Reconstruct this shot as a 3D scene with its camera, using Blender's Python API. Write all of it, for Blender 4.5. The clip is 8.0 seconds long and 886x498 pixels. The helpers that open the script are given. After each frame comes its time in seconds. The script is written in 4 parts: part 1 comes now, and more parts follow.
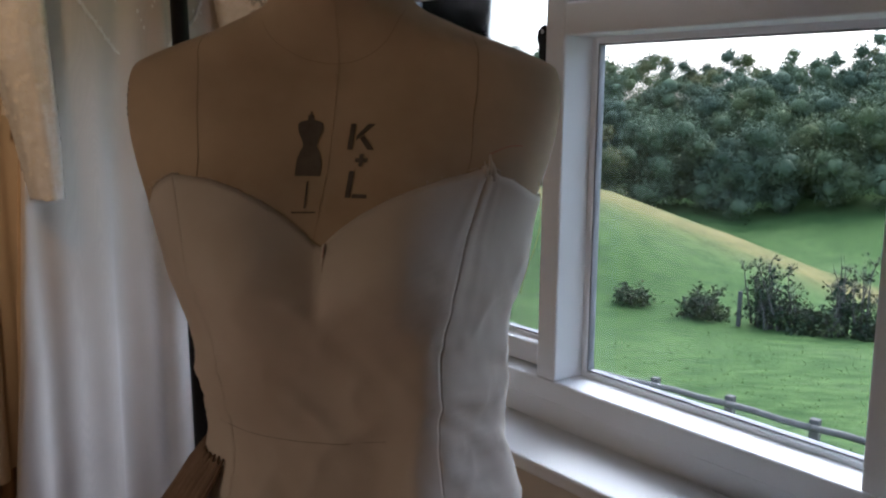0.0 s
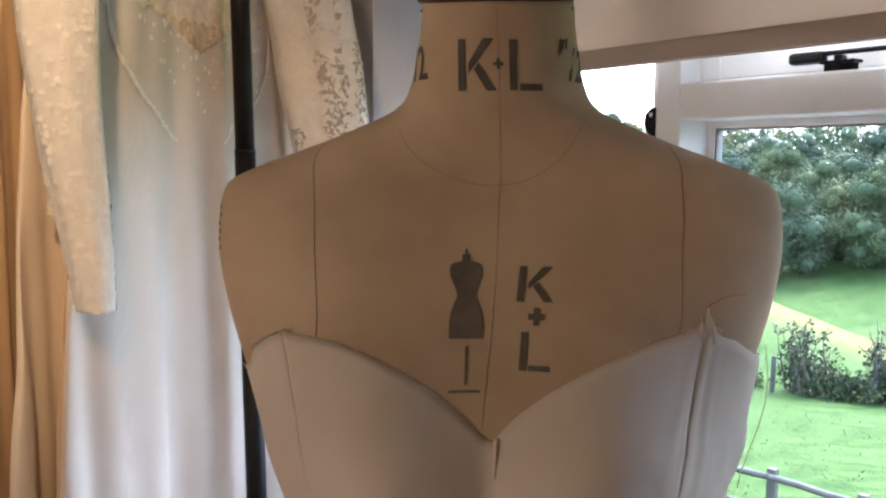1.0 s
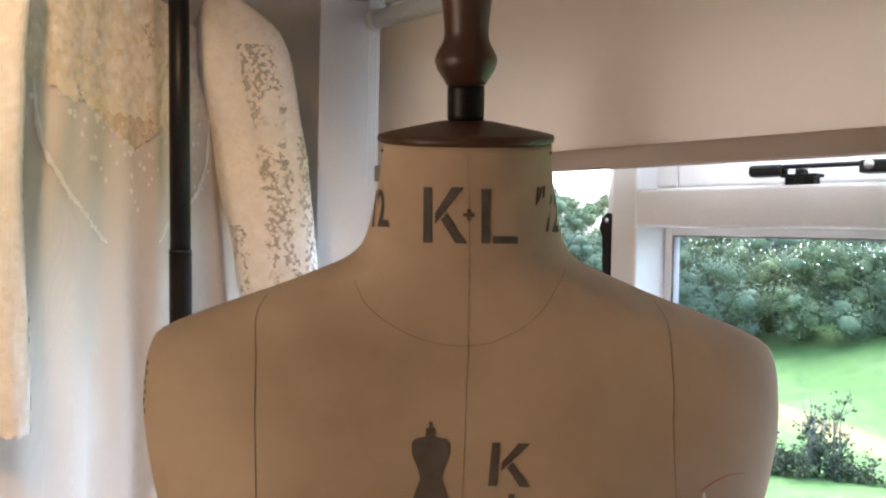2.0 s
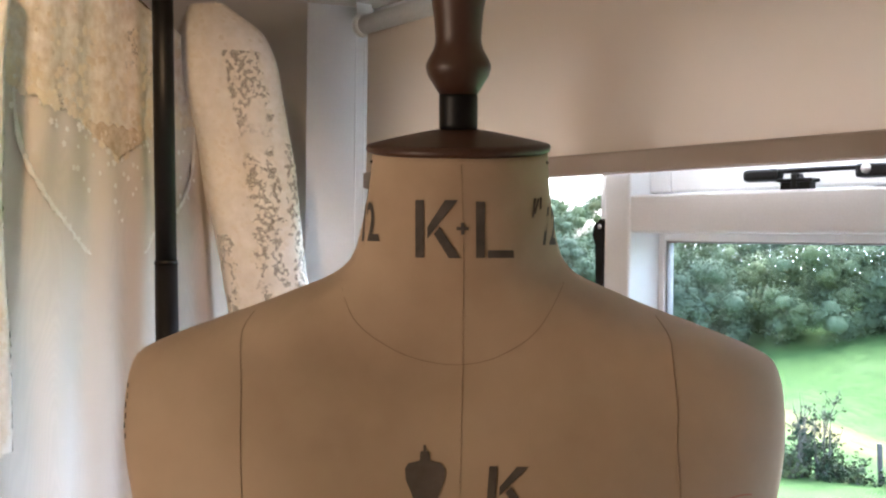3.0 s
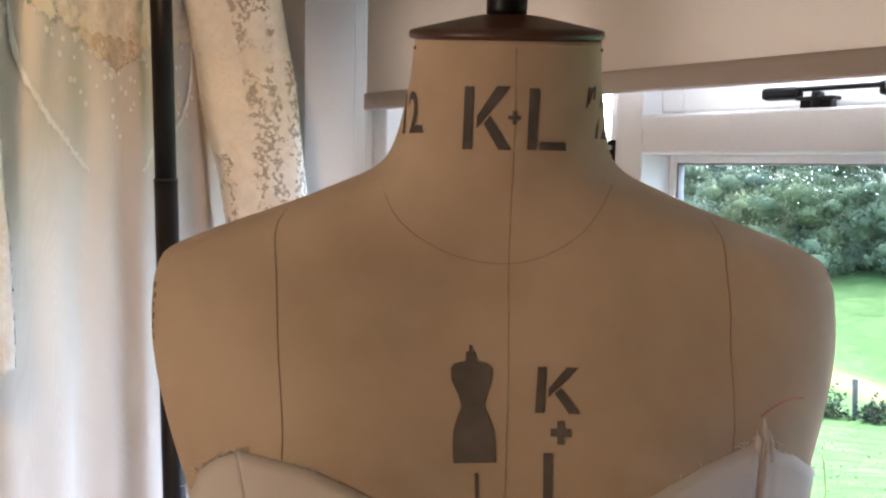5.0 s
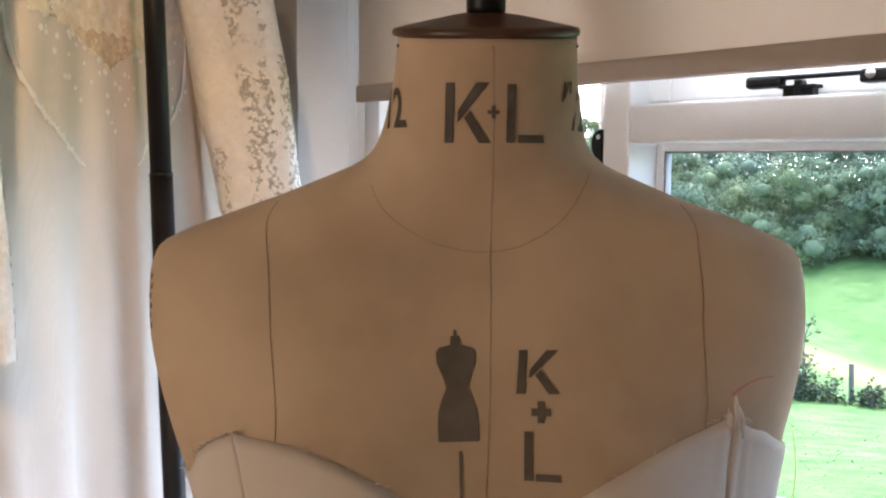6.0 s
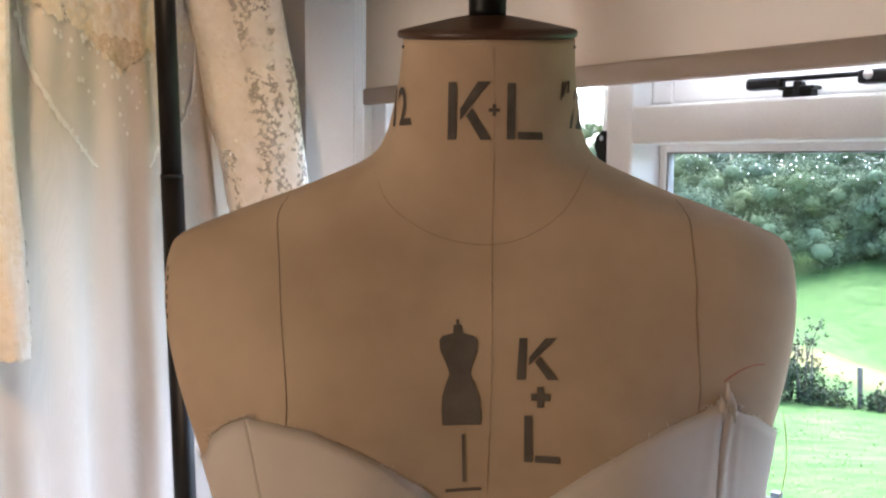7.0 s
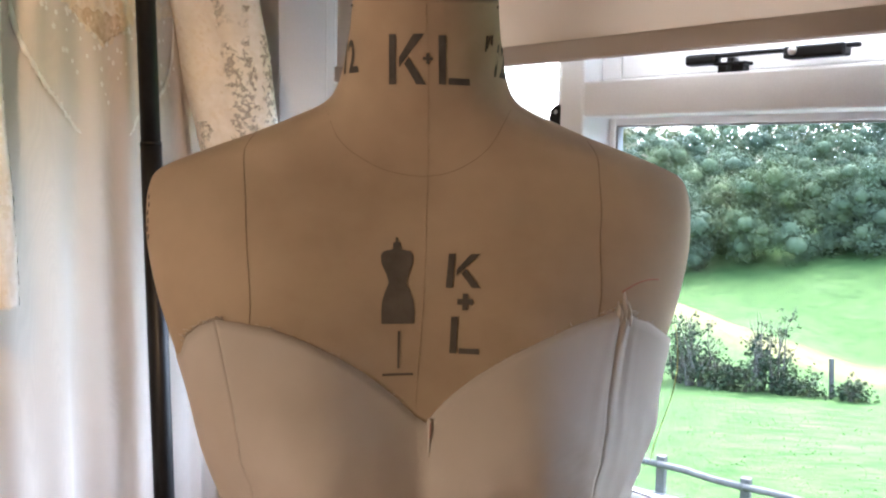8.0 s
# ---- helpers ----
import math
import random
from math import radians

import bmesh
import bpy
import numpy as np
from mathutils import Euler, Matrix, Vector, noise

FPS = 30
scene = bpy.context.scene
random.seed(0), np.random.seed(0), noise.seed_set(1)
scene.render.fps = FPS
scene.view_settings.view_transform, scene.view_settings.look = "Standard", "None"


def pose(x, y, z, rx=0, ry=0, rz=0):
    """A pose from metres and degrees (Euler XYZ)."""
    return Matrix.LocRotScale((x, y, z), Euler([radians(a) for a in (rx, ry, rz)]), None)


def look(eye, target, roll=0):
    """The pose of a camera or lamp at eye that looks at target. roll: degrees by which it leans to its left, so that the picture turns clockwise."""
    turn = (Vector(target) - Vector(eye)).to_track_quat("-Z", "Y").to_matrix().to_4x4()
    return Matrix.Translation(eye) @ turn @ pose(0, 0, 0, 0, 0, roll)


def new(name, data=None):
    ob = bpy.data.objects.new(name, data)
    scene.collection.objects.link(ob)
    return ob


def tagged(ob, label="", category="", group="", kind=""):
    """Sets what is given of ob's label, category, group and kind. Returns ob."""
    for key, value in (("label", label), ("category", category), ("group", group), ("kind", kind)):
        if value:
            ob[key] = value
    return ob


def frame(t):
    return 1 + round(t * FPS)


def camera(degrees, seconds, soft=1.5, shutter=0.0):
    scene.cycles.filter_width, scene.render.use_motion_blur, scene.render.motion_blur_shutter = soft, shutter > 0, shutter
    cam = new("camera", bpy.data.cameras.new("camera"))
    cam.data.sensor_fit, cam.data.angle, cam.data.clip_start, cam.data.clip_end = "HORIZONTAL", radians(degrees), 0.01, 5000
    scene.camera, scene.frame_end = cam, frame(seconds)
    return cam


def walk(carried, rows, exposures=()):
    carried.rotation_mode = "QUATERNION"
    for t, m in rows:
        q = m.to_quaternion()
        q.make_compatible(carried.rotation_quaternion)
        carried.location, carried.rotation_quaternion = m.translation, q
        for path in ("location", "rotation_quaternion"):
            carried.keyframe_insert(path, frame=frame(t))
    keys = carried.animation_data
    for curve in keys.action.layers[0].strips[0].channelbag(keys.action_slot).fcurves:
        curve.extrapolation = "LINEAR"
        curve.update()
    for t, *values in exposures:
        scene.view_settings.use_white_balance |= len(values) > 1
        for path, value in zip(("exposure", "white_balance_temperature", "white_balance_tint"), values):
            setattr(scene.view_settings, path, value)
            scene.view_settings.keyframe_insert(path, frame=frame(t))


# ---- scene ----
cam = camera(51.9, 8.0, soft=2.2)

PATH = [
    (0, (0.222, -0.857, 1.335), (-0.046, 1.099, 1.015), 0.6),
    (0.3, (0.143, -0.787, 1.324), (-0.228, 1.145, 0.968), -0.05),
    (0.5, (0.122, -0.748, 1.321), (-0.265, 1.178, 0.946), -0.2),
    (0.7, (0.096, -0.698, 1.365), (-0.245, 1.258, 1.126), 0.1),
    (1, (0.071, -0.659, 1.385), (-0.251, 1.305, 1.196), 0.5),
    (1.2, (0.06, -0.647, 1.401), (-0.247, 1.325, 1.274), 0.5),
    (1.5, (0.04, -0.61, 1.427), (-0.211, 1.373, 1.387), 0.9),
    (2, (0.044, -0.582, 1.44), (-0.151, 1.408, 1.407), 1.2),
    (2.2, (0.051, -0.573, 1.446), (-0.139, 1.418, 1.415), 0.5),
    (3.3, (0.037, -0.557, 1.446), (-0.124, 1.436, 1.424), 0.7),
    (3.5, (0.04, -0.554, 1.442), (-0.106, 1.441, 1.412), 0.6),
    (4, (0.027, -0.532, 1.425), (-0.063, 1.463, 1.327), 0.9),
    (4.5, (0.009, -0.524, 1.42), (-0.112, 1.466, 1.268), 1.1),
    (4.7, (0.002, -0.528, 1.42), (-0.131, 1.461, 1.26), 1.3),
    (5.8, (0.008, -0.555, 1.422), (-0.122, 1.434, 1.255), 0.6),
    (6, (0.011, -0.559, 1.422), (-0.116, 1.428, 1.237), 0.5),
    (6.5, (0.01, -0.561, 1.421), (-0.125, 1.425, 1.23), 0.1),
    (7, (0.015, -0.583, 1.417), (-0.128, 1.404, 1.241), 0.4),
    (7.5, (0.022, -0.613, 1.405), (-0.091, 1.375, 1.227), 0.4),
    (8, (0.05, -0.684, 1.381), (-0.047, 1.304, 1.187), 0.9),
]
EXPOSURES = [(0.0, 0.6, 5150, 8), (0.4, 1.1, 5150, 8), (0.7, 1.55, 5150, 8), (1.0, 2.0, 5150, 8), (1.6, 2.4, 5150, 8), (8.0, 2.4, 5150, 8)]
walk(cam, [(t, look(eye, target, roll)) for t, eye, target, roll in PATH], EXPOSURES)

# ---- world, sun, fill lamps ----
world = bpy.data.worlds.new("sky")
scene.world = world
world.use_nodes = True
wn = world.node_tree
sky = wn.nodes.new("ShaderNodeTexSky")
sky.sky_type = "NISHITA"
sky.sun_disc = False
sky.sun_elevation, sky.sun_rotation = radians(50), radians(22)
sky.air_density, sky.dust_density, sky.ozone_density = 1.0, 5.0, 1.0
soften = wn.nodes.new("ShaderNodeHueSaturation")
soften.inputs["Saturation"].default_value = 0.65
wn.links.new(sky.outputs[0], soften.inputs["Color"])
wn.links.new(soften.outputs[0], wn.nodes["Background"].inputs[0])
wn.nodes["Background"].inputs[1].default_value = 0.40

sun_data = bpy.data.lights.new("sun", "SUN")
sun_data.energy, sun_data.angle, sun_data.color = 0.2, radians(30), (1.0, 0.96, 0.88)
sun = new("sun", sun_data)
sun.matrix_world = look((21, 52, 67), (0, 0, 0))

# unseen soft warm lamp, added front left to fill the form and bodice
lamp_data = bpy.data.lights.new("room_fill", "AREA")
lamp_data.shape, lamp_data.size = "DISK", 0.6
lamp_data.energy, lamp_data.color = 3.6, (1.0, 0.67, 0.40)
lamp = new("room_fill", lamp_data)
lamp.matrix_world = look((-1.55, -1.40, 1.32), (0.0, 0.2, 1.2))

# unseen spot added to warm the gown; its cone stays off the dress form
spot_data = bpy.data.lights.new("gown_fill", "SPOT")
spot_data.energy, spot_data.color = 17, (1.0, 0.58, 0.26)
spot_data.spot_size, spot_data.spot_blend, spot_data.shadow_soft_size = radians(48), 0.8, 0.06
spot = new("gown_fill", spot_data)
spot.matrix_world = look((-0.30, -0.50, 2.15), (-0.72, 0.72, 1.42))

# ---- materials ----
def nodes_of(name, rough=0.6, metal=0.0):
    m = bpy.data.materials.new(name)
    m.use_nodes = True
    nt = m.node_tree
    b = nt.nodes["Principled BSDF"]
    b.inputs["Roughness"].default_value = rough
    b.inputs["Metallic"].default_value = metal
    return m, nt, b


def coords(nt, scale=(1, 1, 1), kind="Object"):
    tc = nt.nodes.new("ShaderNodeTexCoord")
    mp = nt.nodes.new("ShaderNodeMapping")
    mp.inputs["Scale"].default_value = scale
    nt.links.new(tc.outputs[kind], mp.inputs[0])
    return mp.outputs[0]


def noise_tex(nt, vec, scale, detail=4.0, rough=0.55):
    n = nt.nodes.new("ShaderNodeTexNoise")
    n.inputs["Scale"].default_value = scale
    n.inputs["Detail"].default_value = detail
    n.inputs["Roughness"].default_value = rough
    nt.links.new(vec, n.inputs["Vector"])
    return n.outputs["Fac"]


def ramp(nt, fac, stops):
    r = nt.nodes.new("ShaderNodeValToRGB")
    e = r.color_ramp.elements
    while len(e) < len(stops):
        e.new(0.5)
    for el, (p, c) in zip(e, stops):
        el.position, el.color = p, (*c, 1)
    nt.links.new(fac, r.inputs[0])
    return r.outputs[0]


def mix(nt, fac, a, b, mode="MIX"):
    m = nt.nodes.new("ShaderNodeMix")
    m.data_type, m.blend_type = "RGBA", mode
    for s, v in ((m.inputs[0], fac), (m.inputs[6], a), (m.inputs[7], b)):
        if isinstance(v, (int, float)):
            s.default_value = v
        elif isinstance(v, tuple):
            s.default_value = (*v, 1)
        else:
            nt.links.new(v, s)
    return m.outputs[2]


def bump(nt, b, height, strength=0.3, dist=0.001):
    n = nt.nodes.new("ShaderNodeBump")
    n.inputs["Strength"].default_value = strength
    n.inputs["Distance"].default_value = dist
    nt.links.new(height, n.inputs["Height"])
    nt.links.new(n.outputs[0], b.inputs["Normal"])


def mottled(name, c0, c1, scale=6, rough=0.6, grain=300, bump_s=0.25, bump_d=0.0006, stretch=(1, 1, 1), metal=0.0):
    """A surface with stains at one scale and grain at another."""
    m, nt, b = nodes_of(name, rough, metal)
    v = coords(nt, stretch)
    big = ramp(nt, noise_tex(nt, v, scale, 5), [(0.3, c0), (0.7, c1)])
    fine = noise_tex(nt, v, grain, 3)
    col = mix(nt, 0.12, big, ramp(nt, fine, [(0.3, (0.25,) * 3), (0.7, (1, 1, 1))]), "MULTIPLY")
    nt.links.new(col, b.inputs["Base Color"])
    bump(nt, b, fine, bump_s, bump_d)
    return m


def cloth(name, c0, c1, scale=7, rough=0.85, sheen=0.2, weave=1400, translucent=0.0, hole=None):
    """Woven cloth: thread weave, soft stains; hole=(scale, limit) opens lace gaps."""
    m, nt, b = nodes_of(name, rough)
    v = coords(nt)
    big = ramp(nt, noise_tex(nt, v, scale, 5), [(0.3, c0), (0.7, c1)])
    w1 = nt.nodes.new("ShaderNodeTexWave")
    w1.inputs["Scale"].default_value = weave / 6.28
    w1.inputs["Distortion"].default_value = 1.5
    nt.links.new(v, w1.inputs["Vector"])
    w2 = nt.nodes.new("ShaderNodeTexWave")
    w2.bands_direction = "Z"
    w2.inputs["Scale"].default_value = weave / 6.28
    w2.inputs["Distortion"].default_value = 1.5
    nt.links.new(v, w2.inputs["Vector"])
    thread = mix(nt, 0.5, w1.outputs[0], w2.outputs[0])
    col = mix(nt, 0.08, big, thread, "MULTIPLY")
    nt.links.new(col, b.inputs["Base Color"])
    b.inputs["Sheen Weight"].default_value = sheen
    bump(nt, b, thread, 0.15, 0.0003)
    out = nt.nodes["Material Output"]
    shader = b.outputs[0]
    if translucent:
        tr = nt.nodes.new("ShaderNodeBsdfTranslucent")
        nt.links.new(col, tr.inputs[0])
        ms = nt.nodes.new("ShaderNodeMixShader")
        ms.inputs[0].default_value = translucent
        nt.links.new(shader, ms.inputs[1])
        nt.links.new(tr.outputs[0], ms.inputs[2])
        shader = ms.outputs[0]
    if hole:
        vo = nt.nodes.new("ShaderNodeTexVoronoi")
        vo.feature = "DISTANCE_TO_EDGE"
        vo.inputs["Scale"].default_value = hole[0] * 16
        nz = noise_tex(nt, v, hole[0] * 0.6, 3)
        wob = nt.nodes.new("ShaderNodeVectorMath")
        nt.links.new(v, wob.inputs[0])
        nt.links.new(ramp(nt, noise_tex(nt, v, hole[0] * 2, 2), [(0, (0, 0, 0)), (1, (0.012, 0.012, 0.012))]), wob.inputs[1])
        nt.links.new(wob.outputs[0], vo.inputs["Vector"])
        net = ramp(nt, vo.outputs["Distance"], [(0.02, (0.3, 0.3, 0.3)), (0.08, (1, 1, 1))])
        leafy_gap = ramp(nt, noise_tex(nt, v, hole[0] * 8, 3, 0.5), [(0.46, (0, 0, 0)), (0.53, (1, 1, 1))])
        a = mix(nt, 1.0, net, leafy_gap, "MULTIPLY")
        bmask = ramp(nt, nz, [(hole[1], (0, 0, 0)), (hole[1] + 0.04, (1, 1, 1))])
        gap = mix(nt, 1.0, a, bmask, "MULTIPLY")
        tp = nt.nodes.new("ShaderNodeBsdfTransparent")
        ms = nt.nodes.new("ShaderNodeMixShader")
        sc = nt.nodes.new("ShaderNodeMath")
        sc.operation = "MULTIPLY"
        sc.inputs[1].default_value = hole[2]
        nt.links.new(gap, sc.inputs[0])
        nt.links.new(sc.outputs[0], ms.inputs[0])
        nt.links.new(shader, ms.inputs[1])
        nt.links.new(tp.outputs[0], ms.inputs[2])
        shader = ms.outputs[0]
    nt.links.new(shader, out.inputs[0])
    return m


CANVAS = cloth("ecru_canvas", (0.43, 0.325, 0.215), (0.60, 0.470, 0.325), 9, 0.9, 0.1, 2600)
PRINT = mottled("stencil_ink", (0.055, 0.05, 0.045), (0.12, 0.105, 0.09), 60, 0.85, 900)
PRINT_PALE = mottled("worn_stencil_ink", (0.10, 0.085, 0.07), (0.17, 0.145, 0.12), 45, 0.85, 900)
SEAM = mottled("seam_thread", (0.26, 0.19, 0.125), (0.34, 0.26, 0.18), 40, 0.9)
WOOD = mottled("dark_stained_wood", (0.05, 0.024, 0.015), (0.095, 0.046, 0.028), 14, 0.42, 160, 0.2, 0.0004, (1, 1, 0.2))
BLACK = mottled("black_enamel", (0.003, 0.003, 0.0035), (0.007, 0.007, 0.008), 25, 0.45, 500, 0.1)
BLACK.node_tree.nodes["Principled BSDF"].inputs["Specular IOR Level"].default_value = 0.25
MUSLIN = cloth("white_muslin", (0.78, 0.70, 0.61), (0.86, 0.79, 0.71), 12, 0.9, 0.2, 2200, 0.28)
THREAD = mottled("cotton_thread", (0.75, 0.68, 0.6), (0.82, 0.77, 0.7), 40, 0.9)
YELLOW_THREAD = mottled("yellow_thread", (0.6, 0.42, 0.1), (0.7, 0.5, 0.15), 40, 0.9)
RED_MARK = mottled("red_pencil", (0.5, 0.16, 0.13), (0.6, 0.26, 0.2), 60, 0.9)
SATIN = cloth("ivory_satin", (0.60, 0.53, 0.46), (0.68, 0.61, 0.54), 4, 0.5, 0.1, 3200, 0.15)
LACE_SOLID = cloth("ivory_lace_cloth", (0.78, 0.75, 0.70), (0.90, 0.88, 0.85), 60, 0.85, 0.2, 900, 0.3)
LACE_OPEN = cloth("ivory_openwork_lace", (0.74, 0.70, 0.63), (0.87, 0.84, 0.79), 30, 0.85, 0.2, 900, 0.3, (13, 0.36, 0.7))
LACE_DENSE = cloth("heavy_ivory_lace", (0.58, 0.48, 0.35), (0.82, 0.76, 0.67), 55, 0.85, 0.2, 900, 0.2, (20, 0.60, 0.5))
ILLUSION = cloth("tan_illusion_lace", (0.42, 0.31, 0.19), (0.68, 0.56, 0.42), 70, 0.85, 0.2, 900, 0.2)
LACE_THREAD = mottled("white_lace_thread", (0.74, 0.70, 0.63), (0.85, 0.82, 0.77), 25, 0.8, 700, 0.3)
EMBROIDERY = mottled("embroidery_thread", (0.62, 0.50, 0.34), (0.82, 0.74, 0.60), 25, 0.7, 700, 0.3)
GOLD = cloth("tan_pleated_silk", (0.48, 0.33, 0.18), (0.58, 0.42, 0.25), 5, 0.55, 0.2, 2500)
CREAM = cloth("cream_cotton", (0.66, 0.56, 0.42), (0.74, 0.64, 0.5), 5, 0.8, 0.2, 1800)
OLIVE = cloth("taupe_silk", (0.24, 0.19, 0.13), (0.32, 0.26, 0.19), 6, 0.7, 0.2, 1800)
PAINT = mottled("white_gloss_paint", (0.73, 0.74, 0.75), (0.79, 0.80, 0.81), 3, 0.4, 700, 0.03, 0.0002)
WALL = mottled("cream_wall_paint", (0.55, 0.50, 0.42), (0.60, 0.55, 0.46), 2, 0.85, 500, 0.1, 0.0005)
REVEAL = mottled("white_wall_paint", (0.68, 0.68, 0.67), (0.74, 0.74, 0.73), 2, 0.8, 500, 0.1, 0.0005)
BLIND = cloth("cream_blind_cloth", (0.72, 0.64, 0.55), (0.77, 0.69, 0.60), 1.5, 0.9, 0.05, 1500, 0.2)
BAR = cloth("blind_bar_cloth", (0.40, 0.34, 0.29), (0.45, 0.39, 0.33), 3, 0.9, 0.05, 1500)
PLASTIC = mottled("white_plastic", (0.72, 0.72, 0.70), (0.78, 0.78, 0.76), 5, 0.4, 200, 0.05)
RUBBER = mottled("grey_rubber_gasket", (0.20, 0.20, 0.21), (0.28, 0.28, 0.29), 20, 0.7)
STEEL = mottled("bright_steel", (0.55, 0.55, 0.55), (0.65, 0.65, 0.65), 20, 0.3, 300, 0.05, 0.0003, (1, 1, 1), 1.0)
FLOOR = mottled("brown_floorboards", (0.26, 0.15, 0.09), (0.36, 0.22, 0.13), 3, 0.5, 80, 0.2, 0.001, (1, 8, 1))
TAUPE = mottled("taupe_gathers", (0.22, 0.15, 0.10), (0.30, 0.21, 0.15), 30, 0.9)

GLASS, gnt, gb = nodes_of("window_glass", 0.02)
tpn, gls = gnt.nodes.new("ShaderNodeBsdfTransparent"), gnt.nodes.new("ShaderNodeBsdfGlossy")
gls.inputs["Roughness"].default_value = 0.02
fres = gnt.nodes.new("ShaderNodeFresnel")
fres.inputs[0].default_value = 1.3
gmx = gnt.nodes.new("ShaderNodeMixShader")
gnt.links.new(fres.outputs[0], gmx.inputs[0])
gnt.links.new(tpn.outputs[0], gmx.inputs[1])
gnt.links.new(gls.outputs[0], gmx.inputs[2])
gnt.links.new(gmx.outputs[0], gnt.nodes["Material Output"].inputs[0])

DROP, dnt, db = nodes_of("rain_drop", 0.02)
db.inputs["Transmission Weight"].default_value = 1.0
db.inputs["IOR"].default_value = 1.33


def leafy(name, stops, scale=0.2):
    m, nt, b = nodes_of(name, 0.9)
    b.inputs["Specular IOR Level"].default_value = 0.1
    geo = nt.nodes.new("ShaderNodeNewGeometry")
    c1 = ramp(nt, geo.outputs["Random Per Island"], stops)
    c2 = ramp(nt, noise_tex(nt, coords(nt), scale, 4), [(0.36, (0.42, 0.5, 0.55)), (0.64, (1.4, 1.25, 0.95))])
    col = mix(nt, 1.0, c1, c2, "MULTIPLY")
    nt.links.new(col, b.inputs["Base Color"])
    return m


WOODS, wnt, wb = nodes_of("woodland_leaves", 0.9)
wb.inputs["Specular IOR Level"].default_value = 0.1
wat = wnt.nodes.new("ShaderNodeAttribute")
wat.attribute_name = "tint"
wgeo = wnt.nodes.new("ShaderNodeNewGeometry")
wc = ramp(wnt, wat.outputs["Fac"], [(0.0, (0.078, 0.100, 0.064)), (0.35, (0.100, 0.124, 0.074)), (0.6, (0.114, 0.140, 0.078)), (0.85, (0.128, 0.142, 0.062)), (1.0, (0.152, 0.136, 0.062))])
wpatch = ramp(wnt, noise_tex(wnt, coords(wnt), 0.45, 5, 0.6), [(0.35, (0.82, 0.86, 0.88)), (0.65, (1.15, 1.12, 1.04))])
wleaf = ramp(wnt, wgeo.outputs["Random Per Island"], [(0.0, (0.88, 0.9, 0.9)), (1.0, (1.1, 1.09, 1.05))])
wnt.links.new(mix(wnt, 0.6, mix(wnt, 1.0, wc, wpatch, "MULTIPLY"), wleaf, "MULTIPLY"), wb.inputs["Base Color"])
SHRUB = leafy("shrub_leaves", [(0.0, (0.034, 0.054, 0.027)), (0.7, (0.060, 0.082, 0.042)), (1.0, (0.10, 0.098, 0.052))], 0.8)
BARK = mottled("grey_bark", (0.09, 0.075, 0.06), (0.16, 0.14, 0.115), 6, 0.9, 60)
GREY_WOOD = mottled("weathered_timber", (0.075, 0.068, 0.058), (0.13, 0.12, 0.104), 6, 0.85, 60, 0.3, 0.004, (1, 1, 0.3))
BLADES = leafy("grass_blades", [(0.0, (0.10, 0.165, 0.05)), (1.0, (0.16, 0.22, 0.08))], 0.3)

MEADOW, mnt, mb = nodes_of("meadow_grass", 1.0)
mb.inputs["Specular IOR Level"].default_value = 0.05
mv = coords(mnt)
att = mnt.nodes.new("ShaderNodeAttribute")
att.attribute_name = "dry"
m1 = ramp(mnt, noise_tex(mnt, mv, 0.16, 6, 0.65), [(0.3, (0.054, 0.094, 0.028)), (0.55, (0.078, 0.122, 0.040)), (0.75, (0.105, 0.140, 0.060))])
m2 = ramp(mnt, noise_tex(mnt, coords(mnt, (0.6, 1.4, 1)), 1.6, 8, 0.78), [(0.40, (0.40, 0.50, 0.40)), (0.60, (1.2, 1.15, 1.05))])
mg = mix(mnt, 0.8, m1, m2, "MULTIPLY")
md = mix(mnt, 0.6, (0.28, 0.20, 0.09), m2, "MULTIPLY")
mnt.links.new(mix(mnt, att.outputs["Fac"], mg, md), mb.inputs["Base Color"])
bump(mnt, mb, noise_tex(mnt, mv, 5, 6, 0.7), 0.6, 0.15)


# ---- mesh helpers ----
def mesh_from(name, verts, faces, mat, smooth=True):
    me = bpy.data.meshes.new(name)
    me.from_pydata([tuple(v) for v in verts], [], [tuple(f) for f in faces])
    for m in (mat if isinstance(mat, (list, tuple)) else [mat]):
        me.materials.append(m)
    if smooth:
        me.polygons.foreach_set("use_smooth", [True] * len(me.polygons))
    return me


def link(name, me, parent=None, label=""):
    ob = new(name, me)
    if parent:
        ob.parent = parent
    if label:
        ob["label"] = label
    return ob


def part(name, bm, mat, parent=None, label="", smooth=False):
    me = bpy.data.meshes.new(name)
    bm.normal_update()
    bm.to_mesh(me)
    bm.free()
    me.materials.append(mat)
    if smooth:
        me.polygons.foreach_set("use_smooth", [True] * len(me.polygons))
    return link(name, me, parent, label)


def box(x0, x1, y0, y1, z0, z1, bevel=0.0):
    bm = bmesh.new()
    bmesh.ops.create_cube(bm, size=1)
    for v in bm.verts:
        v.co = Vector((x0 + (v.co.x + 0.5) * (x1 - x0), y0 + (v.co.y + 0.5) * (y1 - y0), z0 + (v.co.z + 0.5) * (z1 - z0)))
    if bevel:
        bmesh.ops.bevel(bm, geom=bm.edges[:], offset=bevel, segments=2, affect="EDGES", profile=0.5)
    return bm


